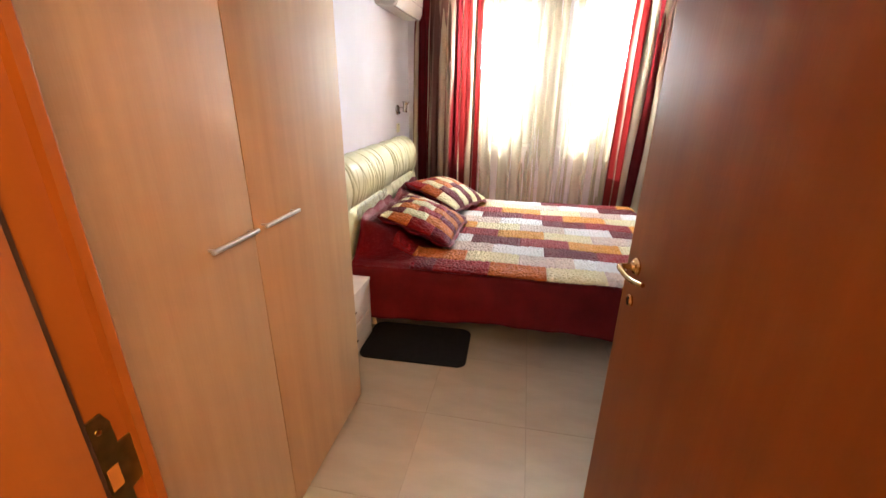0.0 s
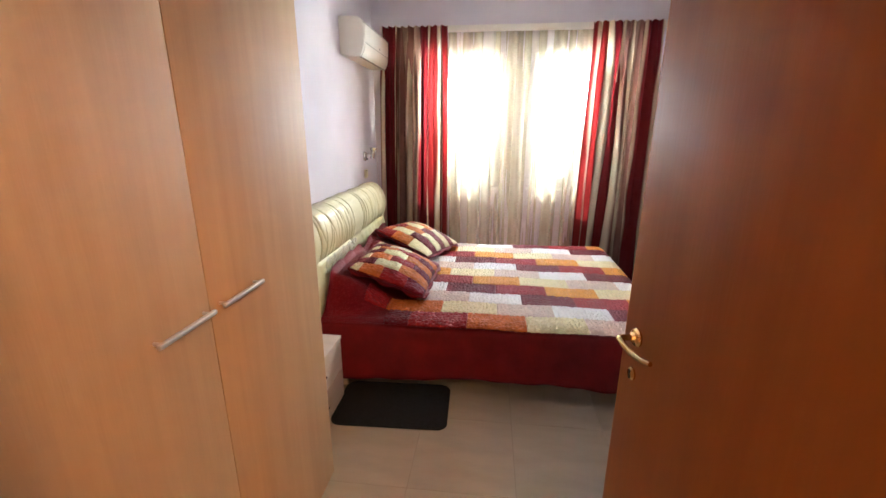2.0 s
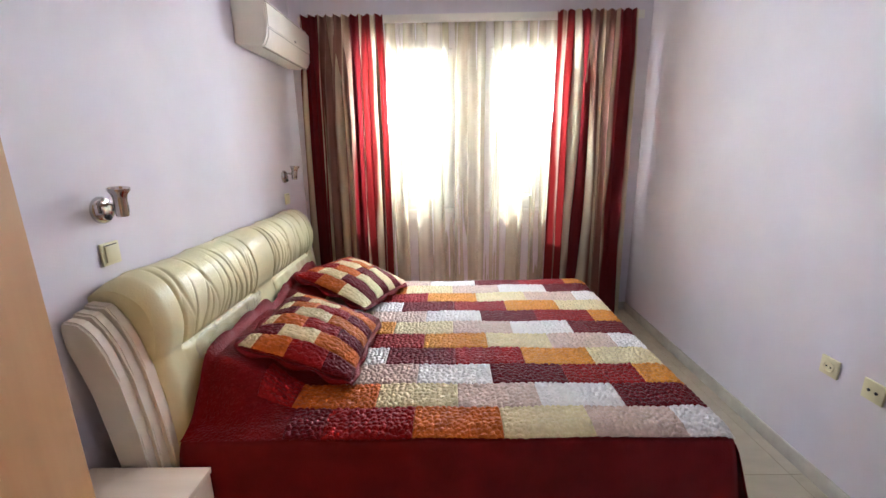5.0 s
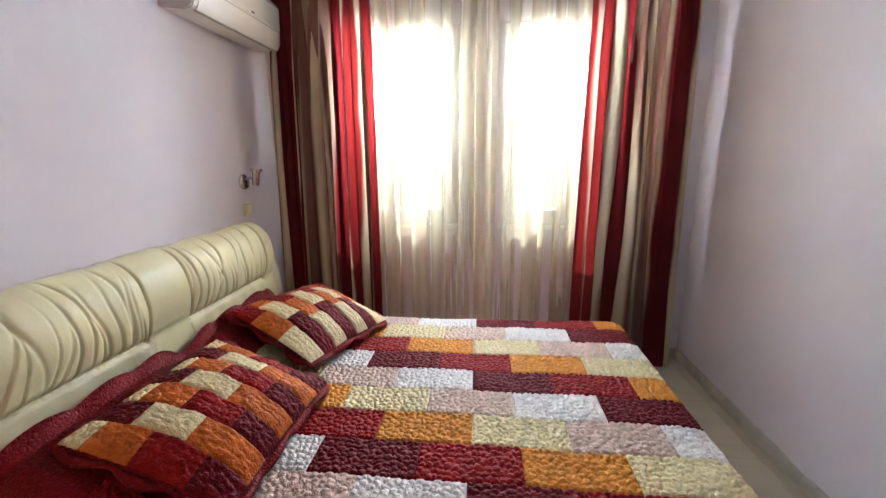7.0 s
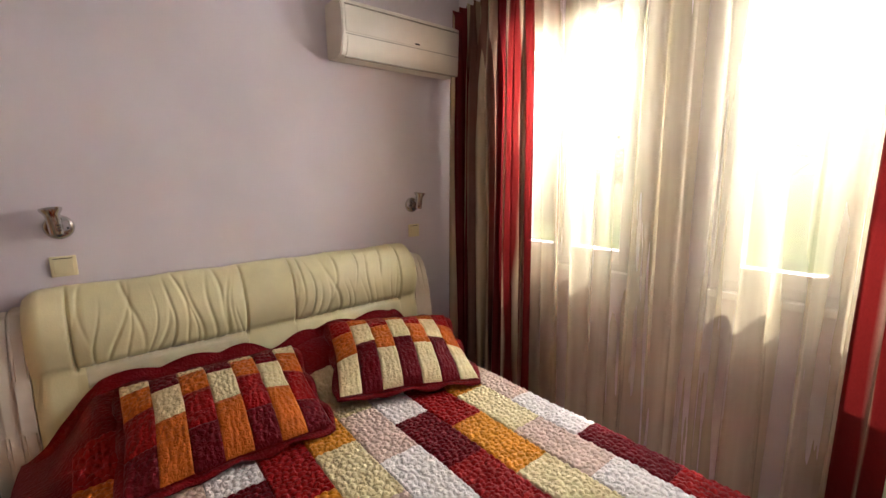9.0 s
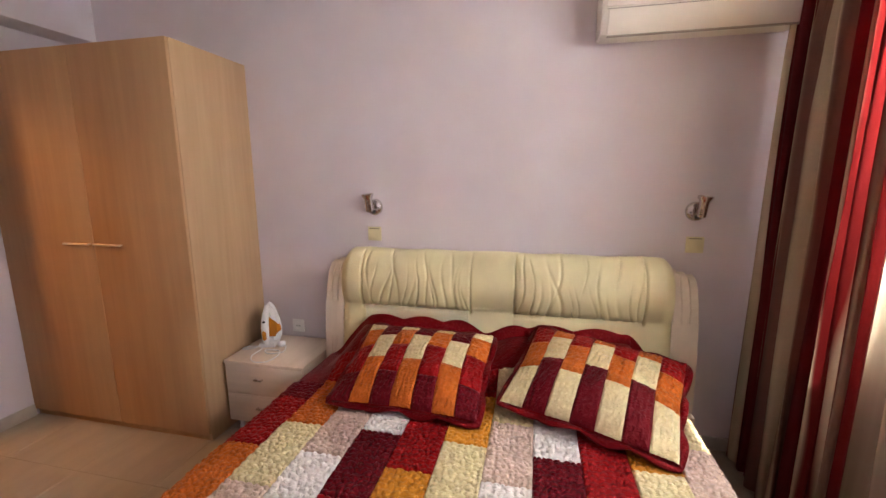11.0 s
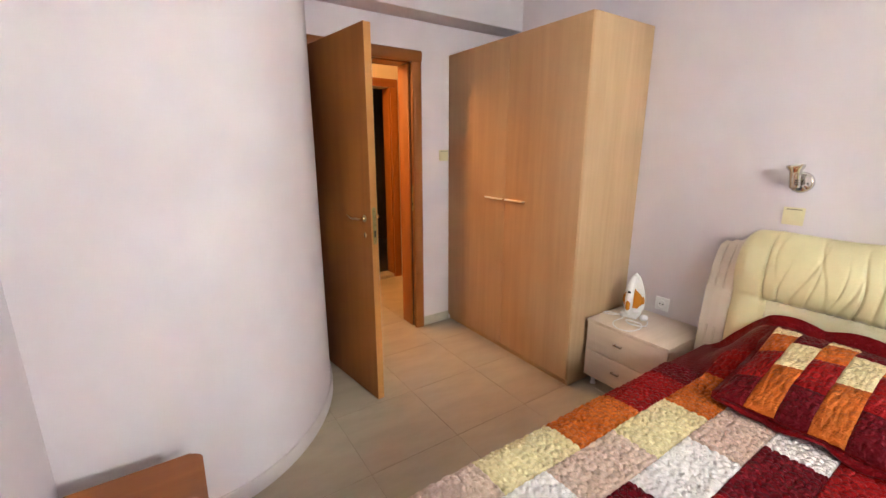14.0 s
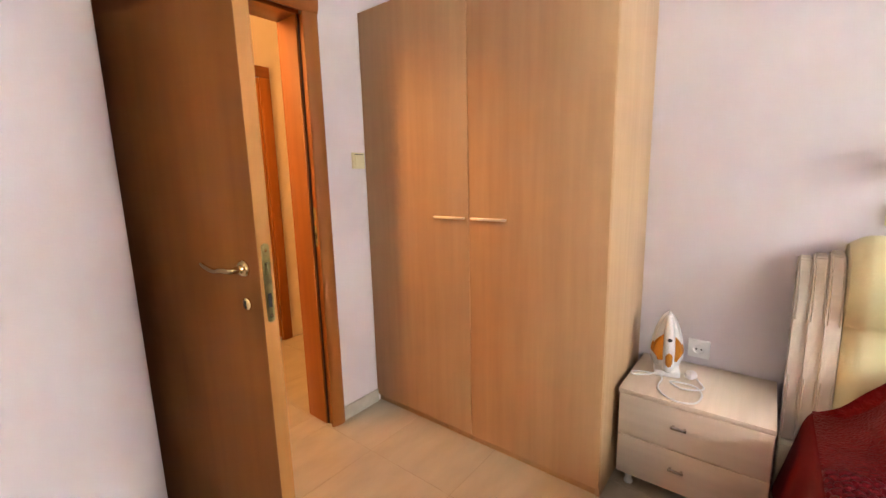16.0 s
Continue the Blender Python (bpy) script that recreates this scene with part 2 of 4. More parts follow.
M_CURTAIN = striped_cloth("striped_curtain_cloth", [(0.25, CREAM), (2.1, MAR), (0.3, CREAM), (0.7, BROWN), (0.6, TAUPE), (0.25, CREAM), (0.9, BROWN), (0.25, CREAM), (0.5, TAUPE), (1.2, MAR), (0.4, CREAM), (1.1, RED), (0.4, CREAM), (0.4, TAUPE), (0.7, RED)], 1.0)
M_SHEER = sheer_cloth("ivory_sheer_voile")
M_GLASS = glass_mat("window_glass")
M_PVC = mat("white_pvc", (0.80, 0.80, 0.80), 0.35, vary=0.02, scale=4)
M_AC = mat("ivory_plastic", (0.78, 0.74, 0.65), 0.35, vary=0.03, scale=5)
M_SWITCH = mat("yellowed_switch_plastic", (0.72, 0.66, 0.42), 0.35, vary=0.03, scale=9)
M_WHITEPL = mat("white_plastic", (0.80, 0.80, 0.80), 0.3, vary=0.02, scale=9)
M_DARK = mat("black_recess", (0.02, 0.02, 0.02), 0.6, vary=0.05)
M_CHROME = mat("brushed_steel", (0.60, 0.585, 0.57), 0.13, 1.0, vary=0.05, scale=30)
M_BRASS = mat("polished_brass", (0.72, 0.52, 0.25), 0.22, 1.0, vary=0.06, scale=25)
M_OLDBRASS = mat("aged_brass", (0.30, 0.27, 0.13), 0.4, 1.0, vary=0.15, scale=40)
M_ALU = mat("satin_aluminium", (0.84, 0.82, 0.79), 0.42, 1.0, vary=0.03, scale=30)
M_RUBBER = mat("brown_rubber_seal", (0.06, 0.03, 0.02), 0.7, vary=0.1)
M_MAT = mat("black_bath_mat", (0.008, 0.009, 0.014), 0.95, vary=0.25, scale=60.0, bump=0.9, bump_scale=260.0)
M_ORANGEPL = mat("orange_plastic", (0.66, 0.25, 0.025), 0.25, vary=0.05, scale=20)
M_BATHTILE = mat("dark_bath_tile", (0.085, 0.062, 0.055), 0.3, vary=0.15, scale=6)
M_DIM_CERAMIC = mat("dimmed_ceramic", (0.26, 0.24, 0.22), 0.12, vary=0.02)
M_FILM = mat("clear_plastic_wrap", (0.82, 0.82, 0.80), 0.06, vary=0.05, scale=40, spec=1.0, bump=0.8, bump_scale=70)
M_FILM.node_tree.nodes["Principled BSDF"].inputs["Alpha"].default_value = 0.26
M_GRASS = mat("garden_grass", (0.10, 0.14, 0.045), 0.9, vary=0.25, scale=1.5, bump=0.6, bump_scale=12)
M_LEAF = mat("tree_leaves", (0.07, 0.115, 0.03), 0.6, vary=0.35, scale=4.0)
M_BARK = mat("tree_bark", (0.16, 0.11, 0.07), 0.9, vary=0.2, scale=12, bump=0.7, bump_scale=25)
M_PEACH = mat("peach_render", (0.62, 0.42, 0.30), 0.85, vary=0.06, scale=1.2)
M_ROOFTILE = mat("clay_roof_tile", (0.42, 0.16, 0.08), 0.8, vary=0.2, scale=2.5, bump=0.5, bump_scale=5)


# ---- building helpers ----
def mesh_object(name, verts, faces, material, parent=None, label="", smooth=True, uvs=None):
    me = bpy.data.meshes.new(name)
    me.from_pydata(verts, [], faces)
    me.materials.append(material)
    if uvs:
        layer = me.uv_layers.new(name="UVMap")
        for lp in me.loops:
            layer.data[lp.index].uv = uvs[lp.vertex_index]
    me.update()
    if smooth:
        me.polygons.foreach_set("use_smooth", [True] * len(me.polygons))
    ob = new(name, me)
    if parent:
        ob.parent = parent
    if label:
        tagged(ob, label)
    return ob


def part(name, bm, material, parent=None, label="", smooth=False, sharp=35.0):
    """Links a bmesh as one mesh object under a thing or part."""
    bmesh.ops.recalc_face_normals(bm, faces=bm.faces)
    me = bpy.data.meshes.new(name)
    bm.to_mesh(me)
    bm.free()
    me.materials.append(material)
    if smooth:
        me.polygons.foreach_set("use_smooth", [True] * len(me.polygons))
        me.set_sharp_from_angle(angle=radians(sharp))
    ob = new(name, me)
    if parent:
        ob.parent = parent
    if label:
        tagged(ob, label)
    return ob


def box_bm(x0, y0, z0, x1, y1, z1, bevel=0.0, seg=2):
    bm = bmesh.new()
    bmesh.ops.create_cube(bm, size=1.0)
    for v in bm.verts:
        v.co = ((x0 + x1) / 2 + v.co.x * (x1 - x0), (y0 + y1) / 2 + v.co.y * (y1 - y0), (z0 + z1) / 2 + v.co.z * (z1 - z0))
    if bevel:
        bmesh.ops.bevel(bm, geom=bm.edges[:], offset=bevel, segments=seg, affect="EDGES", profile=0.5)
    return bm


def box(name, x0, y0, z0, x1, y1, z1, material, parent=None, bevel=0.0, label="", seg=2):
    return part(name, box_bm(x0, y0, z0, x1, y1, z1, bevel, seg), material, parent, label, smooth=bevel > 0)


def prism_bm(outline, lo, hi, axis="z"):
    """Extrudes an outline of 2D points along an axis."""
    bm = bmesh.new()
    put = {"z": lambda a, b, c: (a, b, c), "y": lambda a, b, c: (a, c, b), "x": lambda a, b, c: (c, a, b)}[axis]
    low = [bm.verts.new(put(a, b, lo)) for a, b in outline]
    high = [bm.verts.new(put(a, b, hi)) for a, b in outline]
    n = len(outline)
    bm.faces.new(low)
    bm.faces.new(high)
    for i in range(n):
        bm.faces.new((low[i], low[(i + 1) % n], high[(i + 1) % n], high[i]))
    return bm


def lathe_bm(profile, seg=24, m=None):
    """Turns (radius, height) points round z; m places the result."""
    bm = bmesh.new()
    rings = []
    for r, h in profile:
        rings.append([bm.verts.new((r * math.cos(2 * math.pi * i / seg), r * math.sin(2 * math.pi * i / seg), h)) for i in range(seg)])
    for a, b in zip(rings, rings[1:]):
        for i in range(seg):
            bm.faces.new((a[i], a[(i + 1) % seg], b[(i + 1) % seg], b[i]))
    bm.faces.new(rings[0])
    bm.faces.new(rings[-1])
    if m is not None:
        bmesh.ops.transform(bm, matrix=m, verts=bm.verts)
    return bm


def tube_bm(points, radius, seg=8, closed=False):
    """A round tube along points; radius may be a list."""
    bm = bmesh.new()
    pts = [Vector(p) for p in points]
    rad = radius if isinstance(radius, (list, tuple)) else [radius] * len(pts)
    rings, side = [], None
    for i, p in enumerate(pts):
        d = (pts[min(i + 1, len(pts) - 1)] - pts[max(i - 1, 0)]).normalized()
        side = (side - d * side.dot(d)) if side else d.orthogonal()
        side.normalize()
        up = d.cross(side)
        rings.append([bm.verts.new(p + (side * math.cos(2 * math.pi * k / seg) + up * math.sin(2 * math.pi * k / seg)) * rad[i]) for k in range(seg)])
    for a, b in zip(rings, rings[1:]):
        for k in range(seg):
            bm.faces.new((a[k], a[(k + 1) % seg], b[(k + 1) % seg], b[k]))
    bm.faces.new(rings[0])
    bm.faces.new(rings[-1])
    return bm


def smooth_path(ctrl, n=8):
    """Catmull-Rom points through control points."""
    c = [Vector(p) for p in ctrl]
    c = [2 * c[0] - c[1]] + c + [2 * c[-1] - c[-2]]
    out = []
    for i in range(1, len(c) - 2):
        for k in range(n):
            t = k / n
            a, b, d, e = c[i - 1], c[i], c[i + 1], c[i + 2]
            out.append(0.5 * ((2 * b) + (d - a) * t + (2 * a - 5 * b + 4 * d - e) * t * t + (3 * b - a - 3 * d + e) * t ** 3))
    out.append(c[-2])
    return out


def thing(name, m, label, category, group=""):
    ob = new(name)
    ob.matrix_world = m
    ob.empty_display_size = 0.1
    return tagged(ob, label, category, group)


def structure(ob, label, category):
    return tagged(ob, label, category, kind="structure")


def ease(t):
    t = max(0.0, min(1.0, t))
    return t * t * (3 - 2 * t)


# ---- room sizes ----
XL, XR, YD, YW, CEIL = -0.95, 1.90, 0.43, 4.615, 2.855
HALL_Y = 0.25
DX0, DX1, DTOP = -0.075, 0.685, 2.02

# ---- walls, floor, ceiling ----
def wall_with_holes(name, axis, a0, a1, lo, hi, z0, z1, holes, material):
    """A wall that runs along one axis from a0 to a1, between lo and hi across, with rectangular holes (a, b, zlow, zhigh)."""
    bm = bmesh.new()
    cuts = sorted({a0, a1, *[h[0] for h in holes], *[h[1] for h in holes]})
    zs = sorted({z0, z1, *[h[2] for h in holes], *[h[3] for h in holes]})
    solid = lambda a, z: a0 < a < a1 and z0 < z < z1 and not any(h[0] < a < h[1] and h[2] < z < h[3] for h in holes)
    put = (lambda a, c, z: (a, c, z)) if axis == "x" else (lambda a, c, z: (c, a, z))
    def quad(*p):
        bm.faces.new([bm.verts.new(put(*q)) for q in p])
    for a, b in zip(cuts, cuts[1:]):
        for c, d in zip(zs, zs[1:]):
            ma, mz = (a + b) / 2, (c + d) / 2
            if not solid(ma, mz):
                continue
            quad((a, lo, c), (b, lo, c), (b, lo, d), (a, lo, d))
            quad((a, hi, c), (b, hi, c), (b, hi, d), (a, hi, d))
            if not solid(a - 1e-4, mz):
                quad((a, lo, c), (a, hi, c), (a, hi, d), (a, lo, d))
            if not solid(b + 1e-4, mz):
                quad((b, lo, c), (b, hi, c), (b, hi, d), (b, lo, d))
            if not solid(ma, c - 1e-4):
                quad((a, lo, c), (b, lo, c), (b, hi, c), (a, hi, c))
            if not solid(ma, d + 1e-4):
                quad((a, lo, d), (b, lo, d), (b, hi, d), (a, hi, d))
    bmesh.ops.remove_doubles(bm, verts=bm.verts, dist=1e-5)
    return part(name, bm, material)


WIN = [(-0.54, 0.34, 0.95, 2.24), (0.64, 1.52, 0.95, 2.24)]
structure(wall_with_holes("wall_north", "x", XL - 0.2, XR + 0.2, YW, YW + 0.30, -0.2, CEIL + 0.1, WIN, M_WALL), "pale lilac painted wall with two windows", "wall")
structure(box("wall_west", XL - 0.2, HALL_Y - 0.0, -0.2, XL, YW, CEIL + 0.1, M_WALL), "pale lilac painted wall behind the bed", "wall")
structure(box("wall_east", XR, 1.40, -0.2, XR + 0.2, YW, CEIL + 0.1, M_WALL), "pale lilac painted wall with sockets", "wall")
structure(wall_with_holes("wall_south", "x", XL, 0.80, HALL_Y, YD, -0.2, CEIL + 0.1, [(DX0 - 0.02, DX1 + 0.02, -0.19, DTOP + 0.02)], M_WALL), "pale lilac painted wall with the doorway", "wall")
# rounded wall beside the door
curve = [(0.735, YD - 0.15)]
for i in range(25):
    a = i / 24 * math.pi / 2
    curve.append((1.45 - 0.715 * math.cos(a) ** (2 / 1.75), 0.60 + 0.93 * math.sin(a) ** (2 / 1.75)))
curve += [(XR, 1.55)]
bmc = prism_bm(curve + [(XR, YD - 0.15)], -0.2, CEIL + 0.05)
structure(part("wall_curved", bmc, M_WALL, smooth=True, sharp=40), "pale lilac rounded plaster wall beside the door", "wall")
structure(box("beam", XL, YD, 2.295, 0.80, 0.63, CEIL + 0.05, M_WALL, bevel=0.004), "lilac painted ceiling beam above the door", "beam")
structure(box("ceiling", XL - 0.2, HALL_Y, CEIL, XR + 0.2, YW + 0.3, CEIL + 0.2, M_CEIL), "white painted ceiling", "ceiling")

# hall and bathroom behind the door
HX0, HX1, HY0, HC = -1.6, 1.7, -0.90, 2.55
structure(wall_with_holes("wall_hall", "x", HX0, HX1, HY0 - 0.15, HY0, -0.2, HC, [(-0.58, 0.15, -0.19, 2.04)], M_HALLWALL), "warm-lit hall wall with a doorway", "wall")
structure(box("wall_hall_west", HX0 - 0.15, HY0 - 2.0, -0.2, HX0, HALL_Y + 0.2, HC, M_HALLWALL), "plain hall wall", "wall")
structure(box("wall_hall_east", HX1, HY0 - 2.0, -0.2, HX1 + 0.15, HALL_Y + 0.2, HC, M_HALLWALL), "plain hall wall", "wall")
structure(box("wall_hall_north", HX0, HALL_Y - 0.02, -0.2, DX0 - 0.08, HALL_Y - 0.004, HC, M_HALLWALL), "warm-lit hall wall beside the door", "wall")
structure(box("wall_hall_north_east", DX1 + 0.08, HALL_Y - 0.02, -0.2, HX1, HALL_Y - 0.004, HC, M_HALLWALL), "warm-lit hall wall beside the door", "wall")
structure(box("wall_hall_lintel", DX0 - 0.08, HALL_Y - 0.02, DTOP + 0.08, DX1 + 0.08, HALL_Y - 0.004, HC, M_HALLWALL), "warm-lit hall wall above the door", "wall")
structure(box("ceiling_hall", HX0 - 0.15, HY0 - 2.0, HC, HX1 + 0.15, HALL_Y, HC + 0.2, M_CEIL), "white hall ceiling", "ceiling")
structure(box("wall_bath_south", HX0, HY0 - 2.0, -0.2, HX1, HY0 - 1.85, HC, M_BATHTILE), "dark tiled bathroom wall", "wall")
structure(box("floor_bath", HX0, HY0 - 1.85, -0.05, HX1, HY0 - 0.15, 0.03, M_BATHTILE), "dark tiled bathroom floor", "floor")

# ---- floor tiles ----
floor = structure(box("floor", HX0, HY0 - 0.15, -0.12, XR, YW, -0.0016, M_GROUT), "beige ceramic tile floor with thin joints", "floor")
TS, JX, JY = 0.475, -0.07, 1.69
tile_cache = {}
def tile_mesh(w, d):
    key = (round(w, 3), round(d, 3))
    if key not in tile_cache:
        bm = box_bm(-w / 2, -d / 2, -0.008, w / 2, d / 2, 0.0, 0.0006, 1)
        me = bpy.data.meshes.new("tile")
        bm.to_mesh(me)
        bm.free()
        me.materials.append(M_TILE)
        tile_cache[key] = me
    return tile_cache[key]

def lay_tiles(x0, x1, y0, y1):
    i0, i1 = math.floor((x0 - JX) / TS), math.ceil((x1 - JX) / TS)
    j0, j1 = math.floor((y0 - JY) / TS), math.ceil((y1 - JY) / TS)
    for i in range(i0, i1):
        for j in range(j0, j1):
            a, b = max(x0, JX + i * TS) + 0.0011, min(x1, JX + (i + 1) * TS) - 0.0011
            c, d = max(y0, JY + j * TS) + 0.0011, min(y1, JY + (j + 1) * TS) - 0.0011
            if b - a < 0.02 or d - c < 0.02:
                continue
            ob = new("tile", tile_mesh(b - a, d - c))
            ob.parent = floor
            ob.location = ((a + b) / 2, (c + d) / 2, 0.0)

# added white strip stands in for light leaking over the curtain rail
structure(box("trim", XL, YW - 0.007, CEIL - 0.050, XR, YW, CEIL - 0.001, M_LIGHTBAND), "white strip standing in for a band of light along the ceiling edge", "trim")

# skirting
def skirting(points, material=None, label="grey-beige tile skirting along the wall"):
    """Skirting tile along a floor line, standing proud of the wall on the line's left side."""
    bm = bmesh.new()
    prev = None
    pts = [Vector((*p, 0)) for p in points]
    for i, p in enumerate(pts):
        d = (pts[min(i + 1, len(pts) - 1)] - pts[max(i - 1, 0)]).normalized()
        nrm = Vector((-d.y, d.x, 0))
        ring = [bm.verts.new(p + nrm * o + Vector((0, 0, z))) for o, z in ((-0.004, -0.002), (0.011, -0.002), (0.011, 0.068), (0.008, 0.072), (-0.004, 0.072))]
        if prev:
            for k in range(5):
                bm.faces.new((prev[k], prev[(k + 1) % 5], ring[(k + 1) % 5], ring[k]))
        else:
            bm.faces.new(ring)
        prev = ring
    bm.faces.new(prev)
    return structure(part("baseboard", bm, material or M_SKIRT, smooth=True, sharp=40), label, "baseboard")

skirting([(XR, 1.55), (XR, YW)])
skirting([(XR, YW), (XL, YW)])
skirting([(XL, YW), (XL, 2.3)])
skirting(curve[1:], M_PAINTSKIRT, "lilac painted skirting round the curved wall")
skirting([(-0.155, YD), (XL + 0.55, YD)][::-1])

# ---- doorway lining and casing ----
door_frame = structure(new("door_frame"), "cherry-stained door lining with rounded casing", "door frame")
for x0, x1 in ((DX0 - 0.022, DX0), (DX1, DX1 + 0.022)):
    box("jamb", x0, HALL_Y - 0.012, 0.0, x1, YD - 0.045, DTOP, M_CHERRY, door_frame, 0.002)
for x0, x1 in ((DX0 - 0.022, DX0 - 0.014), (DX1 + 0.014, DX1 + 0.022)):
    box("rebate", x0, YD - 0.045, 0.0, x1, YD + 0.004, DTOP, M_CHERRY, door_frame, 0.001)
box("head_jamb", DX0 - 0.022, HALL_Y - 0.012, DTOP, DX1 + 0.022, YD - 0.045, DTOP + 0.022, M_CHERRYX, door_frame, 0.002)
for x in (DX0 - 0.0135, DX1 + 0.0085):
    box("seal", x, YD - 0.045, 0.0, x + 0.005, YD - 0.037, DTOP, M_RUBBER, door_frame)
CASE = [(0.0, 0.0), (0.078, 0.0), (0.078, 0.010), (0.072, 0.019), (0.060, 0.024), (0.040, 0.025), (0.018, 0.021), (0.004, 0.014), (0.0, 0.010)]
for sy, base in ((1, YD), (-1, HALL_Y - 0.012)):
    for side in (0, 1):
        ol = [((DX0 - 0.002 - a) if side == 0 else (DX1 + 0.002 + a), base + sy * b) for a, b in CASE]
        part("casing", prism_bm(ol, 0.0, DTOP + 0.001), M_CHERRY, door_frame, smooth=True)
    part("head_casing", prism_bm([(base + sy * b, DTOP + 0.002 + a) for a, b in CASE], DX0 - 0.080, DX1 + 0.080 if sy < 0 else 0.735, "x"), M_CHERRYX, door_frame, smooth=True)
plate = part("strike_plate", prism_bm([(0.0, -0.085), (0.006, -0.098), (0.020, -0.098), (0.026, -0.085), (0.026, -0.01), (0.052, -0.004), (0.052, 0.040), (0.040, 0.052), (0.026, 0.052),
                                       (0.026, 0.080), (0.020, 0.095), (0.006, 0.095), (0.0, 0.085)], 0.0, 0.0022), M_OLDBRASS, door_frame, "aged brass strike plate")
plate.matrix_local = Matrix(((0, 0, 1, DX0 - 0.0138), (1, 0, 0, YD - 0.040), (0, 1, 0, 1.055), (0, 0, 0, 1)))
box("latch_hole", 0.008, 0.004, 0.0023, 0.020, 0.032, 0.003, M_EDGE, plate)
box("bolt_hole", 0.008, -0.060, 0.0023, 0.018, -0.030, 0.003, M_DARK, plate)
for h in (-0.084, 0.078):
    part("screw", lathe_bm([(0.0036, 0.002), (0.0034, 0.0032), (0.002, 0.0036)], 10, Matrix.Translation((0.013, h, 0.0))), M_BRASS, plate)

# ---- open door leaf ----
HINGE, TIP = Vector((0.695, 0.452)), Vector((0.594, 1.193))
way = (TIP - HINGE).normalized()
LEAF = (TIP - HINGE).length
leaf_pose = Matrix(((way.x, -way.y, 0, HINGE.x), (way.y, way.x, 0, HINGE.y), (0, 0, 1, 0), (0, 0, 0, 1)))
door = thing("door_1", leaf_pose, "open cherry veneer room door with brass levers", "door")
door["kind"] = "structure"
# leaf runs along local x, thickness along local y
box("leaf", 0.0, -0.020, 0.008, LEAF - 0.002, 0.020, 2.008, M_CHERRY, door, 0.0015)
box("edge_band", LEAF - 0.002, -0.0195, 0.009, LEAF, 0.0195, 2.007, M_EDGE, door, label="lighter lipped door edge")
lockplate = part("lock_plate", prism_bm([(0.011 * math.cos(a) , (0.088 if math.sin(a) >= 0 else -0.088) + 0.011 * math.sin(a)) for a in [i * math.pi / 8 for i in range(16)]], 0, 0.0022), M_OLDBRASS, door, "aged brass lock forend")
lockplate.matrix_local = Matrix(((0, 0, 1, LEAF), (1, 0, 0, 0), (0, 1, 0, 1.030), (0, 0, 0, 1)))
box("latch_bolt", -0.006, 0.022, 0.002, 0.006, 0.052, 0.010, M_OLDBRASS, lockplate, 0.002)
box("dead_bolt", -0.005, -0.060, 0.002, 0.005, -0.025, 0.003, M_DARK, lockplate)
for h in (-0.082, 0.082):
    part("screw", lathe_bm([(0.0036, 0.002), (0.0034, 0.0032), (0.002, 0.0036)], 10, Matrix.Translation((0, h, 0))), M_BRASS, lockplate)
for s in (1, -1):
    lx, lz = LEAF - 0.058, 1.066
    turn = Matrix.Translation((lx, s * 0.020, lz)) @ Matrix.Rotation(radians(-90 * s), 4, "X")
    part("rose", lathe_bm([(0.021, 0.0), (0.021, 0.004), (0.018, 0.008), (0.011, 0.010), (0.009, 0.016)], 24, turn), M_BRASS, door, "round polished brass rose", True)
    path = smooth_path([(lx, s * 0.030, lz), (lx, s * 0.058, lz), (lx - 0.020, s * 0.066, lz + 0.002), (lx - 0.060, s * 0.062, lz - 0.004), (lx - 0.098, s * 0.060, lz + 0.002), (lx - 0.122, s * 0.056, lz + 0.008)], 6)
    part("lever", tube_bm(path, [0.008 - 0.003 * i / len(path) for i in range(len(path))], 12), M_BRASS, door, "curved polished brass lever", True, 60)
    turn2 = Matrix.Translation((lx, s * 0.020, lz - 0.090)) @ Matrix.Rotation(radians(-90 * s), 4, "X")
    part("keyhole_rose", lathe_bm([(0.015, 0.0), (0.015, 0.004), (0.012, 0.0065), (0.006, 0.0075)], 20, turn2), M_BRASS, door, "brass keyhole escutcheon", True)
    box("keyhole", lx - 0.003, s * 0.0275 - 0.001, lz - 0.101, lx + 0.003, s * 0.0275 + 0.001, lz - 0.080, M_DARK, door)
for z in (0.25, 1.0, 1.78):
    part("hinge", lathe_bm([(0.007, 0), (0.007, 0.09), (0.004, 0.095)], 12, Matrix.Translation((-0.006, 0.024, z))), M_BRASS, door, "brass hinge", True)

# ---- bathroom doorway opposite ----
bath_frame = structure(new("bath_door_frame"), "cherry-stained casing of the dark bathroom doorway", "door frame")
for x0, x1 in ((-0.66, -0.58), (0.15, 0.23)):
    box("casing", x0, HY0, 0.0, x1, HY0 + 0.02, 2.04, M_CHERRY, bath_frame, 0.005)
for x0, x1 in ((-0.58, -0.565), (0.135, 0.15)):
    box("jamb", x0, HY0 - 0.15, 0.0, x1, HY0 + 0.004, 2.04, M_CHERRY, bath_frame, 0.002)
box("head_casing", -0.66, HY0, 2.04, 0.23, HY0 + 0.02, 2.12, M_CHERRYX, bath_frame, 0.005)
box("threshold", -0.565, HY0 - 0.15, -0.004, 0.135, HY0 + 0.012, 0.035, M_SKIRT, bath_frame, 0.003, "pale stone threshold")
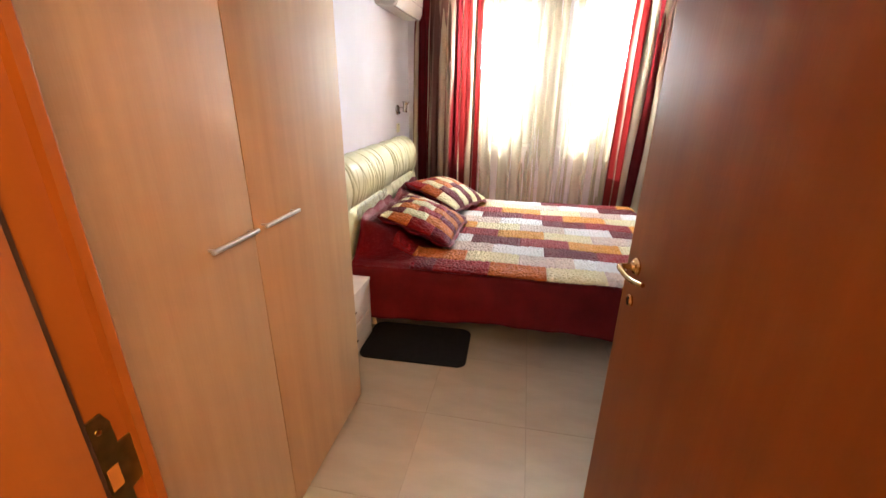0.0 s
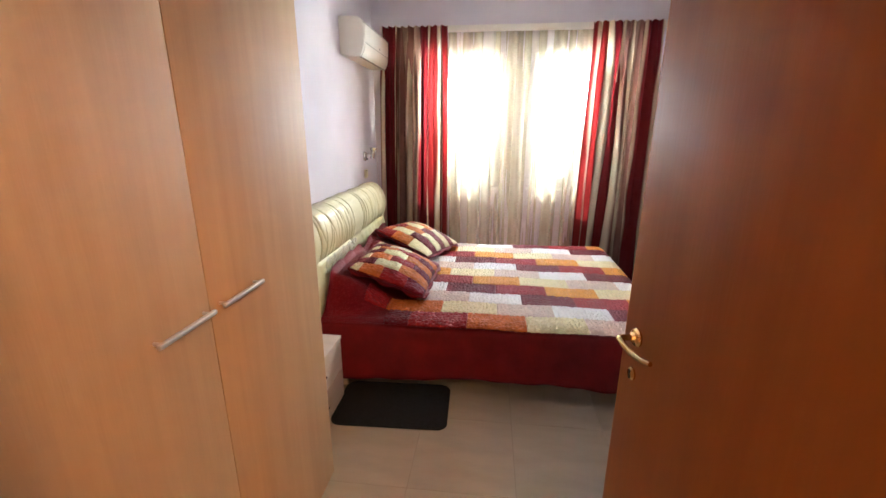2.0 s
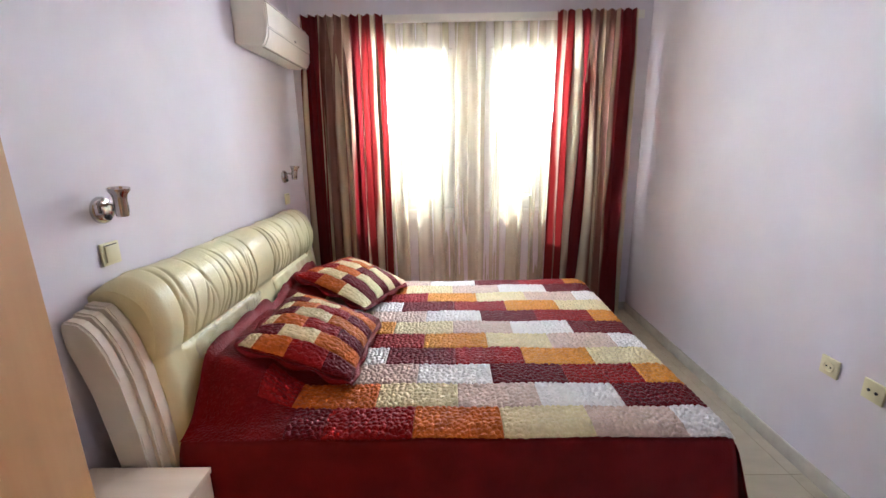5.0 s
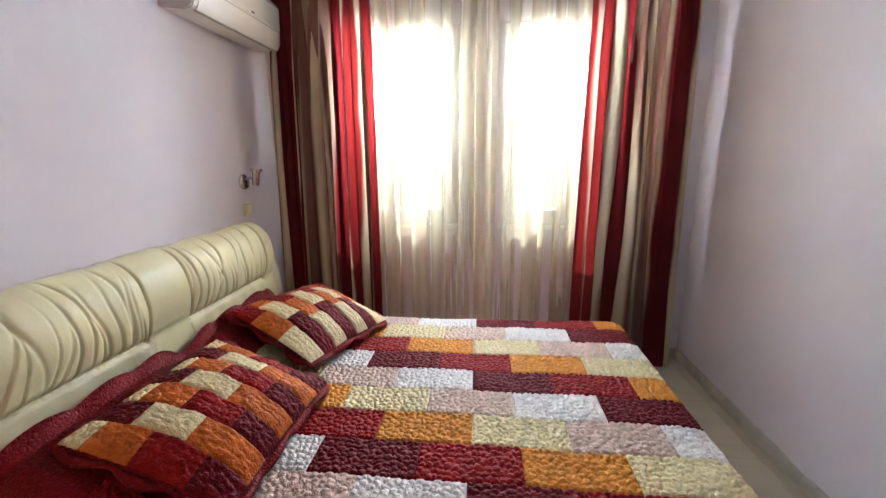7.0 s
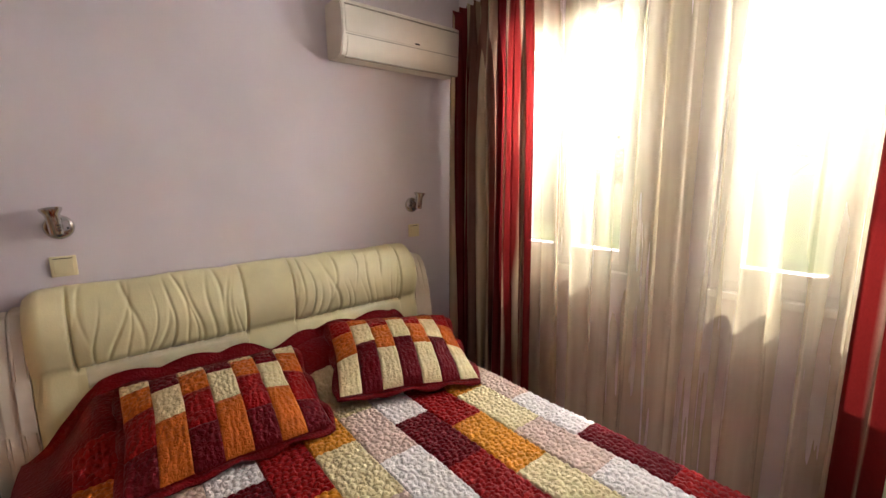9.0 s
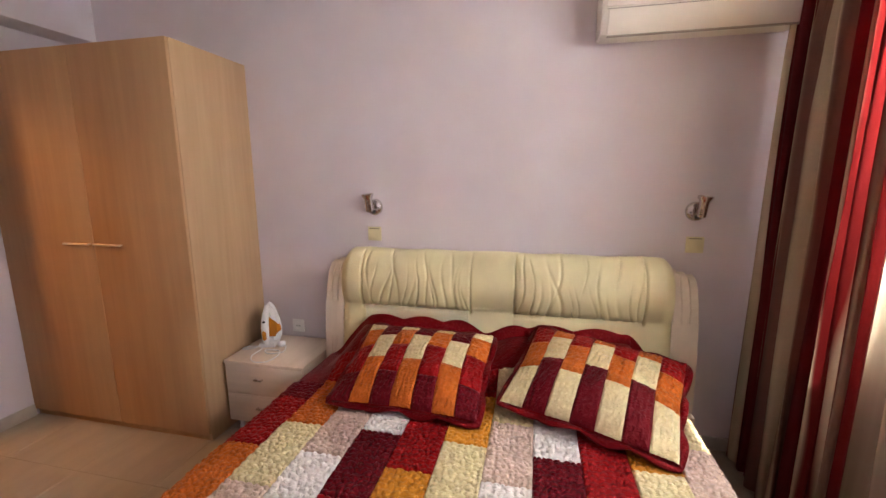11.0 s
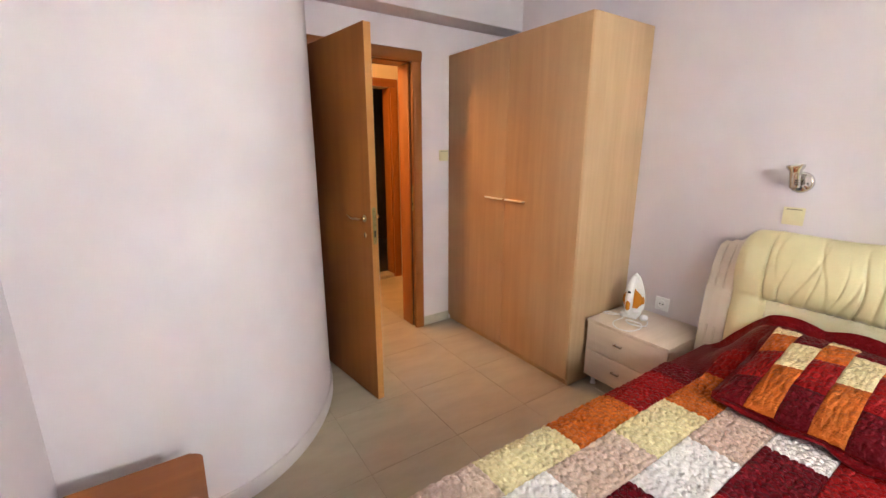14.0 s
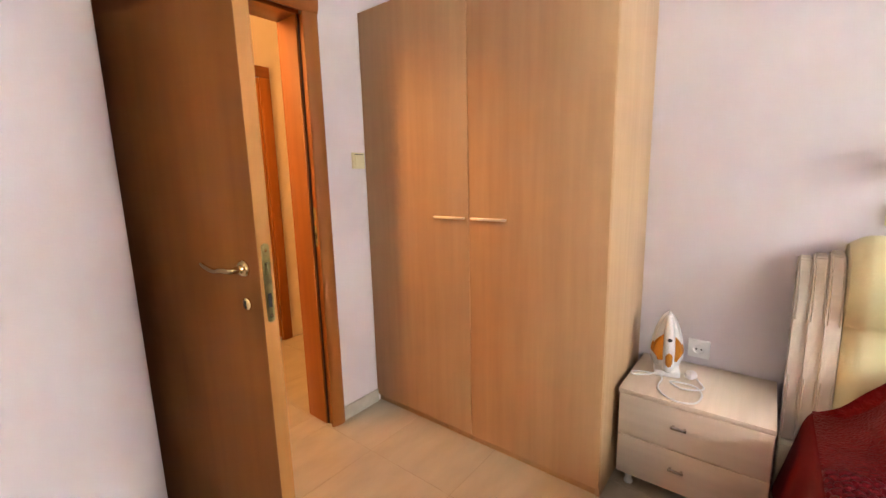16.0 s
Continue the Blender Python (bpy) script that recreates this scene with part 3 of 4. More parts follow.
# the toilet's ceramic is coloured dim to stand in for the dark room's shade
toilet = thing("toilet", pose(-0.55, HY0 - 1.35, 0.03, 0, 0, 0), "ceramic toilet, coloured dim for the unlit bathroom", "toilet")
part("bowl", lathe_bm([(0.11, 0), (0.10, 0.12), (0.15, 0.28), (0.19, 0.38), (0.18, 0.40), (0.13, 0.37)], 24), M_DIM_CERAMIC, toilet, smooth=True)
box("tank", -0.19, -0.40, 0.38, 0.19, -0.20, 0.75, M_DIM_CERAMIC, toilet, 0.02)
part("seat", lathe_bm([(0.12, 0.402), (0.19, 0.402), (0.195, 0.415), (0.185, 0.424), (0.12, 0.42)], 24), M_DIM_CERAMIC, toilet, smooth=True)
hall_fitting = thing("ceiling_light", pose(0.90, -0.35, HC), "small round white hall ceiling lamp", "lamp")
part("base", lathe_bm([(0.10, -0.02), (0.10, 0.0)], 24), M_WHITEPL, hall_fitting, smooth=True)

# ---- windows ----
def window(name, x0, x1, z0, z1):
    win = structure(new(name), "white plastic two-sash window behind sheer curtain", "window")
    y0, y1 = YW + 0.035, YW + 0.095
    f = 0.055
    def frame_ring(pname, a, b, c, d, w, ya, yb, parent):
        holder = box(pname, a, ya, c, a + w, yb, d, M_PVC, parent, 0.005)
        box("stile", b - w, ya, c, b, yb, d, M_PVC, holder, 0.005)
        box("rail", a + w, ya, c, b - w, yb, c + w, M_PVC, holder, 0.005)
        box("rail", a + w, ya, d - w, b - w, yb, d, M_PVC, holder, 0.005)
        return holder
    frame_ring("window_frame", x0, x1, z0, z1, f, y0, y1, win)
    mid = (x0 + x1) / 2
    for a, b in ((x0 + f - 0.01, mid - 0.003), (mid + 0.003, x1 - f + 0.01)):
        sash = frame_ring("sash", a, b, z0 + f - 0.01, z1 - f + 0.01, 0.064, y0 - 0.018, y1 - 0.012, win)
        pane = box("pane", a + 0.058, y0 + 0.02, z0 + f + 0.048, b - 0.058, y0 + 0.026, z1 - f - 0.048, M_GLASS, sash)
        pane.visible_shadow = False
    box("handle", mid - 0.046, y0 - 0.040, (z0 + z1) / 2 - 0.06, mid - 0.030, y0 - 0.022, (z0 + z1) / 2 + 0.06, M_PVC, win, 0.004, "white window handle")
    box("sill", x0 - 0.03, YW - 0.012, z0 - 0.026, x1 + 0.03, YW + 0.034, z0 + 0.004, M_PVC, win, 0.006, "white window board")
    box("outer_sill", x0, y1, z0 - 0.01, x1, YW + 0.36, z0 + 0.012, M_STONE, win, 0.004, "grey stone outer sill")
    return win

window("window_1", *WIN[0])
window("window_2", *WIN[1])

# ---- curtains ----
def cloth(name, x0, x1, x2, x3, z0, z1, y, folds, amp, material, parent, seed, pinch=True, cols=220, rowsn=26):
    """Hanging pleated cloth: top edge x0..x1, bottom edge x2..x3."""
    rnd = random.Random(seed)
    ph = [rnd.uniform(-0.9, 0.9) for _ in range(folds + 3)]
    am = [rnd.uniform(0.35, 1.25) for _ in range(folds + 3)]
    verts, uvs, faces = [], [], []
    for j in range(rowsn + 1):
        t = j / rowsn
        z = z1 + (z0 - z1) * t
        for i in range(cols + 1):
            u = i / cols
            k = u * folds
            kk = int(k)
            f = k - kk
            a = am[kk] * (1 - f) + am[kk + 1] * f
            p = ph[kk] * (1 - f) + ph[kk + 1] * f
            calm = 0.45 + 0.55 * min(1.0, t * 5) if pinch else 1.0
            w = math.sin(2 * math.pi * k + p * t + 0.35 * math.sin(5 * t + kk))
            w2 = 0.25 * math.sin(4 * math.pi * k + 1.3 + 2 * p * t)
            fine = 0.22 * math.sin(2 * math.pi * k * 3.0) * max(0.0, 1 - t * 12) if pinch else 0.0
            xx = (x0 + (x1 - x0) * u) * (1 - t) + (x2 + (x3 - x2) * u) * t
            xx += 1.05 * amp * a * math.sin(2 * math.pi * k + 1.9 + p * t + 0.5 * math.sin(3.1 * t + 1.7 * kk)) * min(1, 0.25 + t * 4)
            verts.append((xx, y - amp * a * calm * (w + w2) + amp * fine, z + (0.006 * math.sin(2 * math.pi * k) if j == 0 else 0)))
            uvs.append((u, 1 - t))
    n = cols + 1
    for j in range(rowsn):
        for i in range(cols):
            faces.append((j * n + i, j * n + i + 1, (j + 1) * n + i + 1, (j + 1) * n + i))
    return mesh_object(name, verts, faces, material, parent, smooth=True, uvs=uvs)

rail = thing("curtain_rail", pose(0.5, YW - 0.07, 2.415), "cream plastic curtain rail above the windows", "curtain rail")
box("track", -1.34, -0.035, 0.010, 1.29, 0.066, 0.034, M_AC, rail, 0.003)
box("fascia", -1.34, -0.045, -0.018, 1.29, -0.038, 0.040, M_AC, rail, 0.002)
sheer = thing("sheer_curtain", pose(0.0, 0.0, 0.0), "ivory sheer voile curtain over the windows", "curtain")
cloth("voile", -0.72, 1.60, -0.72, 1.60, 0.02, 2.42, YW - 0.088, 22, 0.022, M_SHEER, sheer, 3, False, 520, 14)
left_curtain = thing("curtain", pose(0.0, 0.0, 0.0), "red brown and cream striped curtain, drawn open", "curtain", "pair of striped curtains")
cloth("drape", -0.81, -0.19, -0.86, -0.20, 0.02, 2.445, YW - 0.165, 10, 0.036, M_CURTAIN, left_curtain, 11)
right_curtain = thing("curtain", pose(0.0, 0.0, 0.0), "red brown and cream striped curtain, drawn open", "curtain", "pair of striped curtains")
cloth("drape", 1.715, 1.115, 1.76, 1.10, 0.02, 2.445, YW - 0.165, 10, 0.036, M_CURTAIN, right_curtain, 21)

# ---- wardrobe ----
wardrobe = thing("wardrobe", pose(XL + 0.004, 0.434, 0.0), "oak laminate wardrobe with two tall doors", "wardrobe")
WD, WW, WH = 0.546, 1.268, 2.10
box("side_panel", 0.0, 0.0, 0.0, WD - 0.020, 0.018, WH, M_OAKSIDE, wardrobe, 0.001)
box("side_panel", 0.0, WW - 0.018, 0.0, WD - 0.020, WW, WH, M_OAKSIDE, wardrobe, 0.001)
box("top_panel", 0.0, 0.018, WH - 0.018, WD - 0.020, WW - 0.018, WH, M_OAKSIDE, wardrobe)
box("back_panel", 0.0, 0.018, 0.06, 0.006, WW - 0.018, WH - 0.018, M_OAKSIDE, wardrobe)
box("plinth", 0.02, 0.018, 0.0, WD - 0.024, WW - 0.018, 0.058, M_OAKWARMLIT, wardrobe)
MIDY = WW / 2 + 0.030
for a, b, h0, h1 in ((0.001, MIDY - 0.0015, 0.48, 0.655), (MIDY + 0.0015, WW - 0.001, 0.685, 0.865)):
    leafd = box("door", WD - 0.018, a, 0.045, WD, b, WH - 0.002, M_OAKWARMLIT, wardrobe, 0.0012)
    hd = box("handle", WD + 0.016, h0, 1.091, WD + 0.027, h1, 1.103, M_ALU, leafd, 0.004, "slim satin aluminium bar handle")
    for y in (h0 + 0.015, h1 - 0.015):
        part("post", lathe_bm([(0.004, 0), (0.004, 0.02)], 10, Matrix.Translation((WD - 0.001, y, 1.097)) @ Matrix.Rotation(radians(90), 4, "Y")), M_ALU, hd, smooth=True)

# ---- bed ----
BX0, BX1, BY0, BY1, BZ = -0.75, 1.285, 2.31, 4.06, 0.475
bed = thing("bed", pose(0, 0, 0), "double bed with cream leather headboard and ivory frame", "bed")
HY1, HY2 = 2.364, 4.069
def head_profile(s):
    """Padded panel from its foot, s = 0, over the roll to its back, s = 1."""
    pts = [(-0.700, 0.30), (-0.712, 0.45), (-0.718, 0.62), (-0.740, 0.735), (-0.728, 0.780), (-0.714, 0.85), (-0.720, 0.918), (-0.746, 0.990), (-0.798, 1.038), (-0.855, 1.053), (-0.915, 1.032), (-0.940, 0.975)]
    k = s * (len(pts) - 1)
    i = min(int(k), len(pts) - 2)
    f = k - i
    q = [pts[max(0, i - 1)], pts[i], pts[i + 1], pts[min(len(pts) - 1, i + 2)]]
    return tuple(0.5 * (2 * q[1][c] + (q[2][c] - q[0][c]) * f + (2 * q[0][c] - 5 * q[1][c] + 4 * q[2][c] - q[3][c]) * f * f + (3 * q[1][c] - q[0][c] - 3 * q[2][c] + q[3][c]) * f ** 3) for c in (0, 1))

PANELS = ((2.490, 3.096), (3.323, 3.938))
_rnd = random.Random(7)
CREASES = []
for a, b in PANELS:
    for k in range(17):
        CREASES.append((a, b, a + (b - a) * (k + _rnd.uniform(0.1, 0.9)) / 17, _rnd.uniform(-0.05, 0.34) * (1 if a < 3.2 else -0.6), _rnd.uniform(0.14, 0.46), _rnd.uniform(0.006, 0.013), _rnd.uniform(0.004, 0.010), k % 4 == 1))


def gather(y, z):
    """Creases of the two gathered panels and their seams."""
    d = 0.0
    for a, b in PANELS:
        if a < y < b and z > 0.745:
            d += 0.010 * min(1.0, min(y - a, b - y) / 0.05) * ease((z - 0.745) / 0.04)
        if z > 0.735:
            for edge in (a, b):
                d -= 0.012 * math.exp(-((y - edge) / 0.006) ** 2)
    if z > 0.745:
        for a, b, c, lean, reach, deep, wide, from_top in CREASES:
            if a < y < b:
                h = (1.03 - z) if from_top else (z - 0.745)
                q = y - c - lean * h - 0.02 * math.sin(14 * h + 9 * c)
                if abs(q) < 0.04:
                    d -= 1.0 * deep * math.exp(-(q / wide) ** 2) * max(0.0, 1 - h / reach)
    if 0.64 < z < 0.81 and any(a < y < b for a, b in PANELS):
        d -= 0.016 * math.exp(-((z - 0.745) / 0.009) ** 2)
        d += (0.003 * math.sin(23 * y) + 0.0022 * math.sin(57 * y + 2.0 + 3.0 * math.sin(5 * y))) * math.exp(-((z - 0.70) / 0.03) ** 2)
    return d


NS, NY = 100, 640
verts, faces = [], []
for j in range(NY + 1):
    v = j / NY
    y = HY1 + (HY2 - HY1) * v
    edge = min(v, 1 - v) * (HY2 - HY1)
    rnd_in = 0.030 * (1 - min(1.0, edge / 0.055)) ** 2
    for i in range(NS + 1):
        x, z = head_profile(i / NS)
        d = gather(y, z)
        verts.append((x + d - rnd_in, y, z - rnd_in * 0.9 * max(0, (z - 0.8) / 0.2) + (0.0025 * math.sin(18 * y) * ease((z - 0.96) / 0.06))))
n = NS + 1
for j in range(NY):
    for i in range(NS):
        faces.append((j * n + i, (j + 1) * n + i, (j + 1) * n + i + 1, j * n + i + 1))
faces.append(tuple(range(NS, -1, -1)))
faces.append(tuple(NY * n + i for i in range(NS + 1)))
headboard = mesh_object("headboard", verts, faces, M_LEATHER, bed, "padded cream leather headboard with gathered panels")
headboard.data.set_sharp_from_angle(angle=radians(60))
def wrap_strip(name, y0, y1, z0, z1, seed):
    rnd = random.Random(seed)
    vs, fs = [], []
    N, K = 46, 7
    for j in range(N + 1):
        for i in range(K + 1):
            z = z0 + (z1 - z0) * i / K + rnd.uniform(-0.004, 0.004)
            vs.append((-0.712 + 0.012 * math.sin(j * 0.9 + i) * rnd.random() + rnd.uniform(0, 0.008) - abs(z - 0.745) * 0.1, y0 + (y1 - y0) * j / N, z))
    for j in range(N):
        for i in range(K):
            fs.append((j * (K + 1) + i, (j + 1) * (K + 1) + i, (j + 1) * (K + 1) + i + 1, j * (K + 1) + i + 1))
    return mesh_object(name, vs, fs, M_FILM, headboard, "crinkled clear plastic wrap left on the seam")
wrap_strip("plastic_wrap", 2.52, 3.09, 0.672, 0.764, 5)

# scrolled ivory posts at both ends of the headboard
for ya, yb, s in ((2.236, 2.362, 1), (4.071, 4.197, -1)):
    for k in range(3):
        y0 = ya + 0.042 * k if s > 0 else yb - 0.042 * (k + 1)
        front = 0.012 * k
        pr = [(-0.842 + front, 0.30), (-0.745 + front, 0.30), (-0.765 + front, 0.55), (-0.790 + front, 0.74), (-0.815 + front, 0.85), (-0.845 + front, 0.915), (-0.880 + front, 0.952 + front), (-0.930, 0.962 + front), (-0.945, 0.94), (-0.942, 0.87), (-0.915 + front, 0.80), (-0.888 + front, 0.70), (-0.862 + front, 0.52)]
        bmp = prism_bm(pr, y0, y0 + 0.0415, "y")
        bmesh.ops.bevel(bmp, geom=bmp.edges[:], offset=0.007, segments=3, affect="EDGES")
        part("post_moulding", bmp, M_IVORY, bed, "ivory lacquered scrolled headboard post", True)
    box("post_foot", -0.868, ya, 0.0, -0.715, yb + 0.001, 0.297, M_IVORY, bed, 0.006)
box("side_rail", -0.712, 2.345, 0.17, 1.215, 2.375, 0.335, M_IVORY, bed, 0.006)
box("side_rail", -0.712, 3.995, 0.17, 1.215, 4.025, 0.335, M_IVORY, bed, 0.006)
box("foot_rail", 1.185, 2.376, 0.17, 1.215, 3.994, 0.335, M_IVORY, bed, 0.006)
for x, y in ((1.17, 2.36), (1.17, 4.01), (-0.60, 2.42), (-0.60, 3.95)):
    part("leg", lathe_bm([(0.022, 0.0), (0.022, 0.01), (0.018, 0.02), (0.024, 0.17)], 14, Matrix.Translation((x, y, 0.0))), M_IVORY, bed, smooth=True)
box("head_support", -0.94, 2.365, 0.10, -0.715, 4.068, 0.30, M_IVORY, bed, 0.004)

mattress = thing("mattress", pose(0.25, 3.185, 0.30), "thick mattress hidden under the bedspread", "mattress")
box("ticking", -0.955, -0.80, 0.002, 0.955, 0.80, 0.150, M_WHITEPL, mattress, 0.03, seg=3)

# ---- bedspread ----
spread = thing("bedspread", pose(0, 0, 0), "maroon patchwork quilt with cream, ochre and red patches", "bedspread")

def spread_z(x, y):
    """Height of the quilt's top: a flat bed that rises over the sleeping pillows at its head."""
    rise = 0.165 * ease((-0.30 - x) / 0.28) * ease((y - 2.36) / 0.20) * ease((4.04 - y) / 0.20)
    rise += 0.030 * ease((-0.52 - x) / 0.14) * ease((y - 2.44) / 0.12) * ease((3.98 - y) / 0.14)
    dip = 1 - 0.25 * math.exp(-((y - 3.20) / 0.10) ** 2)
    sag = 0.004 * math.sin(3.1 * x + 1.0) * math.sin(2.7 * y) + 0.0025 * math.sin(11 * x + 5 * y)
    rim = 0.012 * (ease((BY0 + 0.05 - y) / 0.05) + ease((y - BY1 + 0.05) / 0.05) + ease((x - BX1 + 0.05) / 0.05))
    return BZ + rise * dip + sag - rim

nx, ny = 120, 110
verts, faces = [], []
for j in range(ny + 1):
    for i in range(nx + 1):
        x = -0.685 + (BX1 + 0.685) * i / nx
        y = BY0 + (BY1 - BY0) * j / ny
        if i == 0:
            x += 0.012 * abs(math.sin(j * 0.23)) - 0.006
        verts.append((x, y, spread_z(x, y) + ((0.030 + 0.028 * abs(math.sin(j * 0.23))) * ease(j / 8) * ease((ny - j) / 8) if i == 0 else 0.0)))
for j in range(ny):
    for i in range(nx):
        a = j * (nx + 1) + i
        faces.append((a, a + 1, a + nx + 2, a + nx + 1))
mesh_object("top", verts, faces, M_MAROON, spread, "maroon quilted border with scalloped edge")

def drop(name, edge, outward, hem, waves, seed, flare):
    """A side of the bedspread that hangs from the top edge."""
    rnd = random.Random(seed)
    K = 16
    vs, fs = [], []
    off = rnd.uniform(0, 6)
    for j, (x, y, s) in enumerate(edge):
        z0 = spread_z(x, y)
        h = hem(s)
        for i in range(K + 1):
            t = i / K
            out = 0.010 * math.sin(min(1, t * 6) * math.pi / 2) + flare(s) * t + 0.010 * t * math.sin(waves * s + off) + 0.005 * t * math.sin(2.7 * waves * s)
            z = z0 + (h - z0) * t
            if i == 0:
                out, z = -0.002, z0 - 0.001
            vs.append((x + outward[0] * out, y + outward[1] * out, z))
    for j in range(len(edge) - 1):
        for i in range(K):
            a = j * (K + 1) + i
            fs.append((a, a + 1, a + K + 2, a + K + 1))
    ob = mesh_object(name, vs, fs, M_SKIRTCLOTH, spread, "plain maroon cotton drop")
    sol = ob.modifiers.new("thickness", "SOLIDIFY")
    sol.thickness = 0.004
    return ob

N = 90

drop("near_drop", [(-0.685 + (BX1 + 0.685) * j / N, BY0, j / N) for j in range(N + 1)], (0, -1), lambda s: 0.155 - 0.12 * ease((s - 0.962) / 0.038) - 0.01 * math.sin(9 * s), 24, 1, lambda s: 0.012 + 0.11 * ease((s - 0.86) / 0.14) + 0.045 * ease((0.34 - s) / 0.3))
drop("far_drop", [(-0.685 + (BX1 + 0.685) * j / N, BY1, j / N) for j in range(N + 1)], (0, 1), lambda s: 0.155 - 0.12 * ease((s - 0.93) / 0.07), 24, 2, lambda s: 0.012 + 0.11 * ease((s - 0.86) / 0.14))
drop("foot_drop", [(BX1, BY0 + (BY1 - BY0) * j / N, j / N) for j in range(N + 1)], (1, 0), lambda s: 0.15 - 0.12 * (ease((s - 0.93) / 0.07) + ease((0.07 - s) / 0.07)), 20, 3, lambda s: 0.015 + 0.11 * (ease((s - 0.86) / 0.14) + ease((0.14 - s) / 0.14)))

# pebble-like quilting relief
PEB = 0.0225
_jit = np.random.RandomState(4).uniform(-0.46, 0.46, (256, 256, 2))


def pebbles(x, y):
    """Height of the quilted pebbles, 0 in the stitch lines to 1 on top, for arrays of x and y."""
    gx, gy = np.asarray(x) / PEB, np.asarray(y) / PEB
    ix, iy = np.floor(gx).astype(int), np.floor(gy).astype(int)
    best = np.full(gx.shape, 9.0)
    second = np.full(gx.shape, 9.0)
    for a in (-1, 0, 1):
        for b in (-1, 0, 1):
            j = _jit[(ix + a) % 256, (iy + b) % 256]
            d = np.hypot(ix + a + 0.5 + j[..., 0] - gx, iy + b + 0.5 + j[..., 1] - gy)
            second = np.minimum(second, np.maximum(best, d))
            best = np.minimum(best, d)
    e = np.clip((second - best) / 0.42, 0, 1)
    return np.sqrt(e * (2 - e)) * (0.75 + 0.25 * np.clip(1 - best, 0, 1))


# patches in staggered rows across the bed
SEQ = ["orange", "cream", "pink", "white", "dark", "red"]
ROW_H, CELL = 0.1615, 0.328
def patch(x0, x1, y0, y1, color):
    nxp, nyp = max(2, int((x1 - x0) / 0.0042)), max(2, int((y1 - y0) / 0.0042))
    us, vs = np.meshgrid(np.linspace(0, 1, nxp + 1), np.linspace(0, 1, nyp + 1))
    xs, ys = x0 + (x1 - x0) * us, y0 + (y1 - y0) * vs
    rim = np.clip(np.minimum(np.minimum(us, 1 - us) * (x1 - x0), np.minimum(vs, 1 - vs) * (y1 - y0)) / 0.006 + 0.45, 0, 1)
    hs = 0.002 + rim * (0.001 + 0.0155 * pebbles(xs, ys))
    pts = [(x, y, spread_z(x, y) + h) for x, y, h in zip(xs.ravel(), ys.ravel(), hs.ravel())]
    w = nxp + 1
    fs = [(q * w + k, q * w + k + 1, (q + 1) * w + k + 1, (q + 1) * w + k) for q in range(nyp) for k in range(nxp)]
    return mesh_object("patch", pts, fs, Q_COL[color], spread)

for r in range(11):
    y0 = 2.305 + r * ROW_H
    wob = 0.006 * math.sin(r * 2.1)
    start = -0.345 - 0.492 * (r - 1) - 5 * 6 * CELL + wob
    for k in range(80):
        a, b = start + k * CELL, start + (k + 1) * CELL
        lo = {0: -0.32, 2: -0.20}.get(r, -0.47)
        a2, b2 = max(a, lo), min(b, BX1 + 0.004)
        if b2 - a2 > 0.03:
            patch(a2, b2, y0 + (0.003 if r == 0 else 0), min(y0 + ROW_H, BY1 - 0.004), "rust" if r < 2 and k % 6 == 0 else SEQ[k % 6])

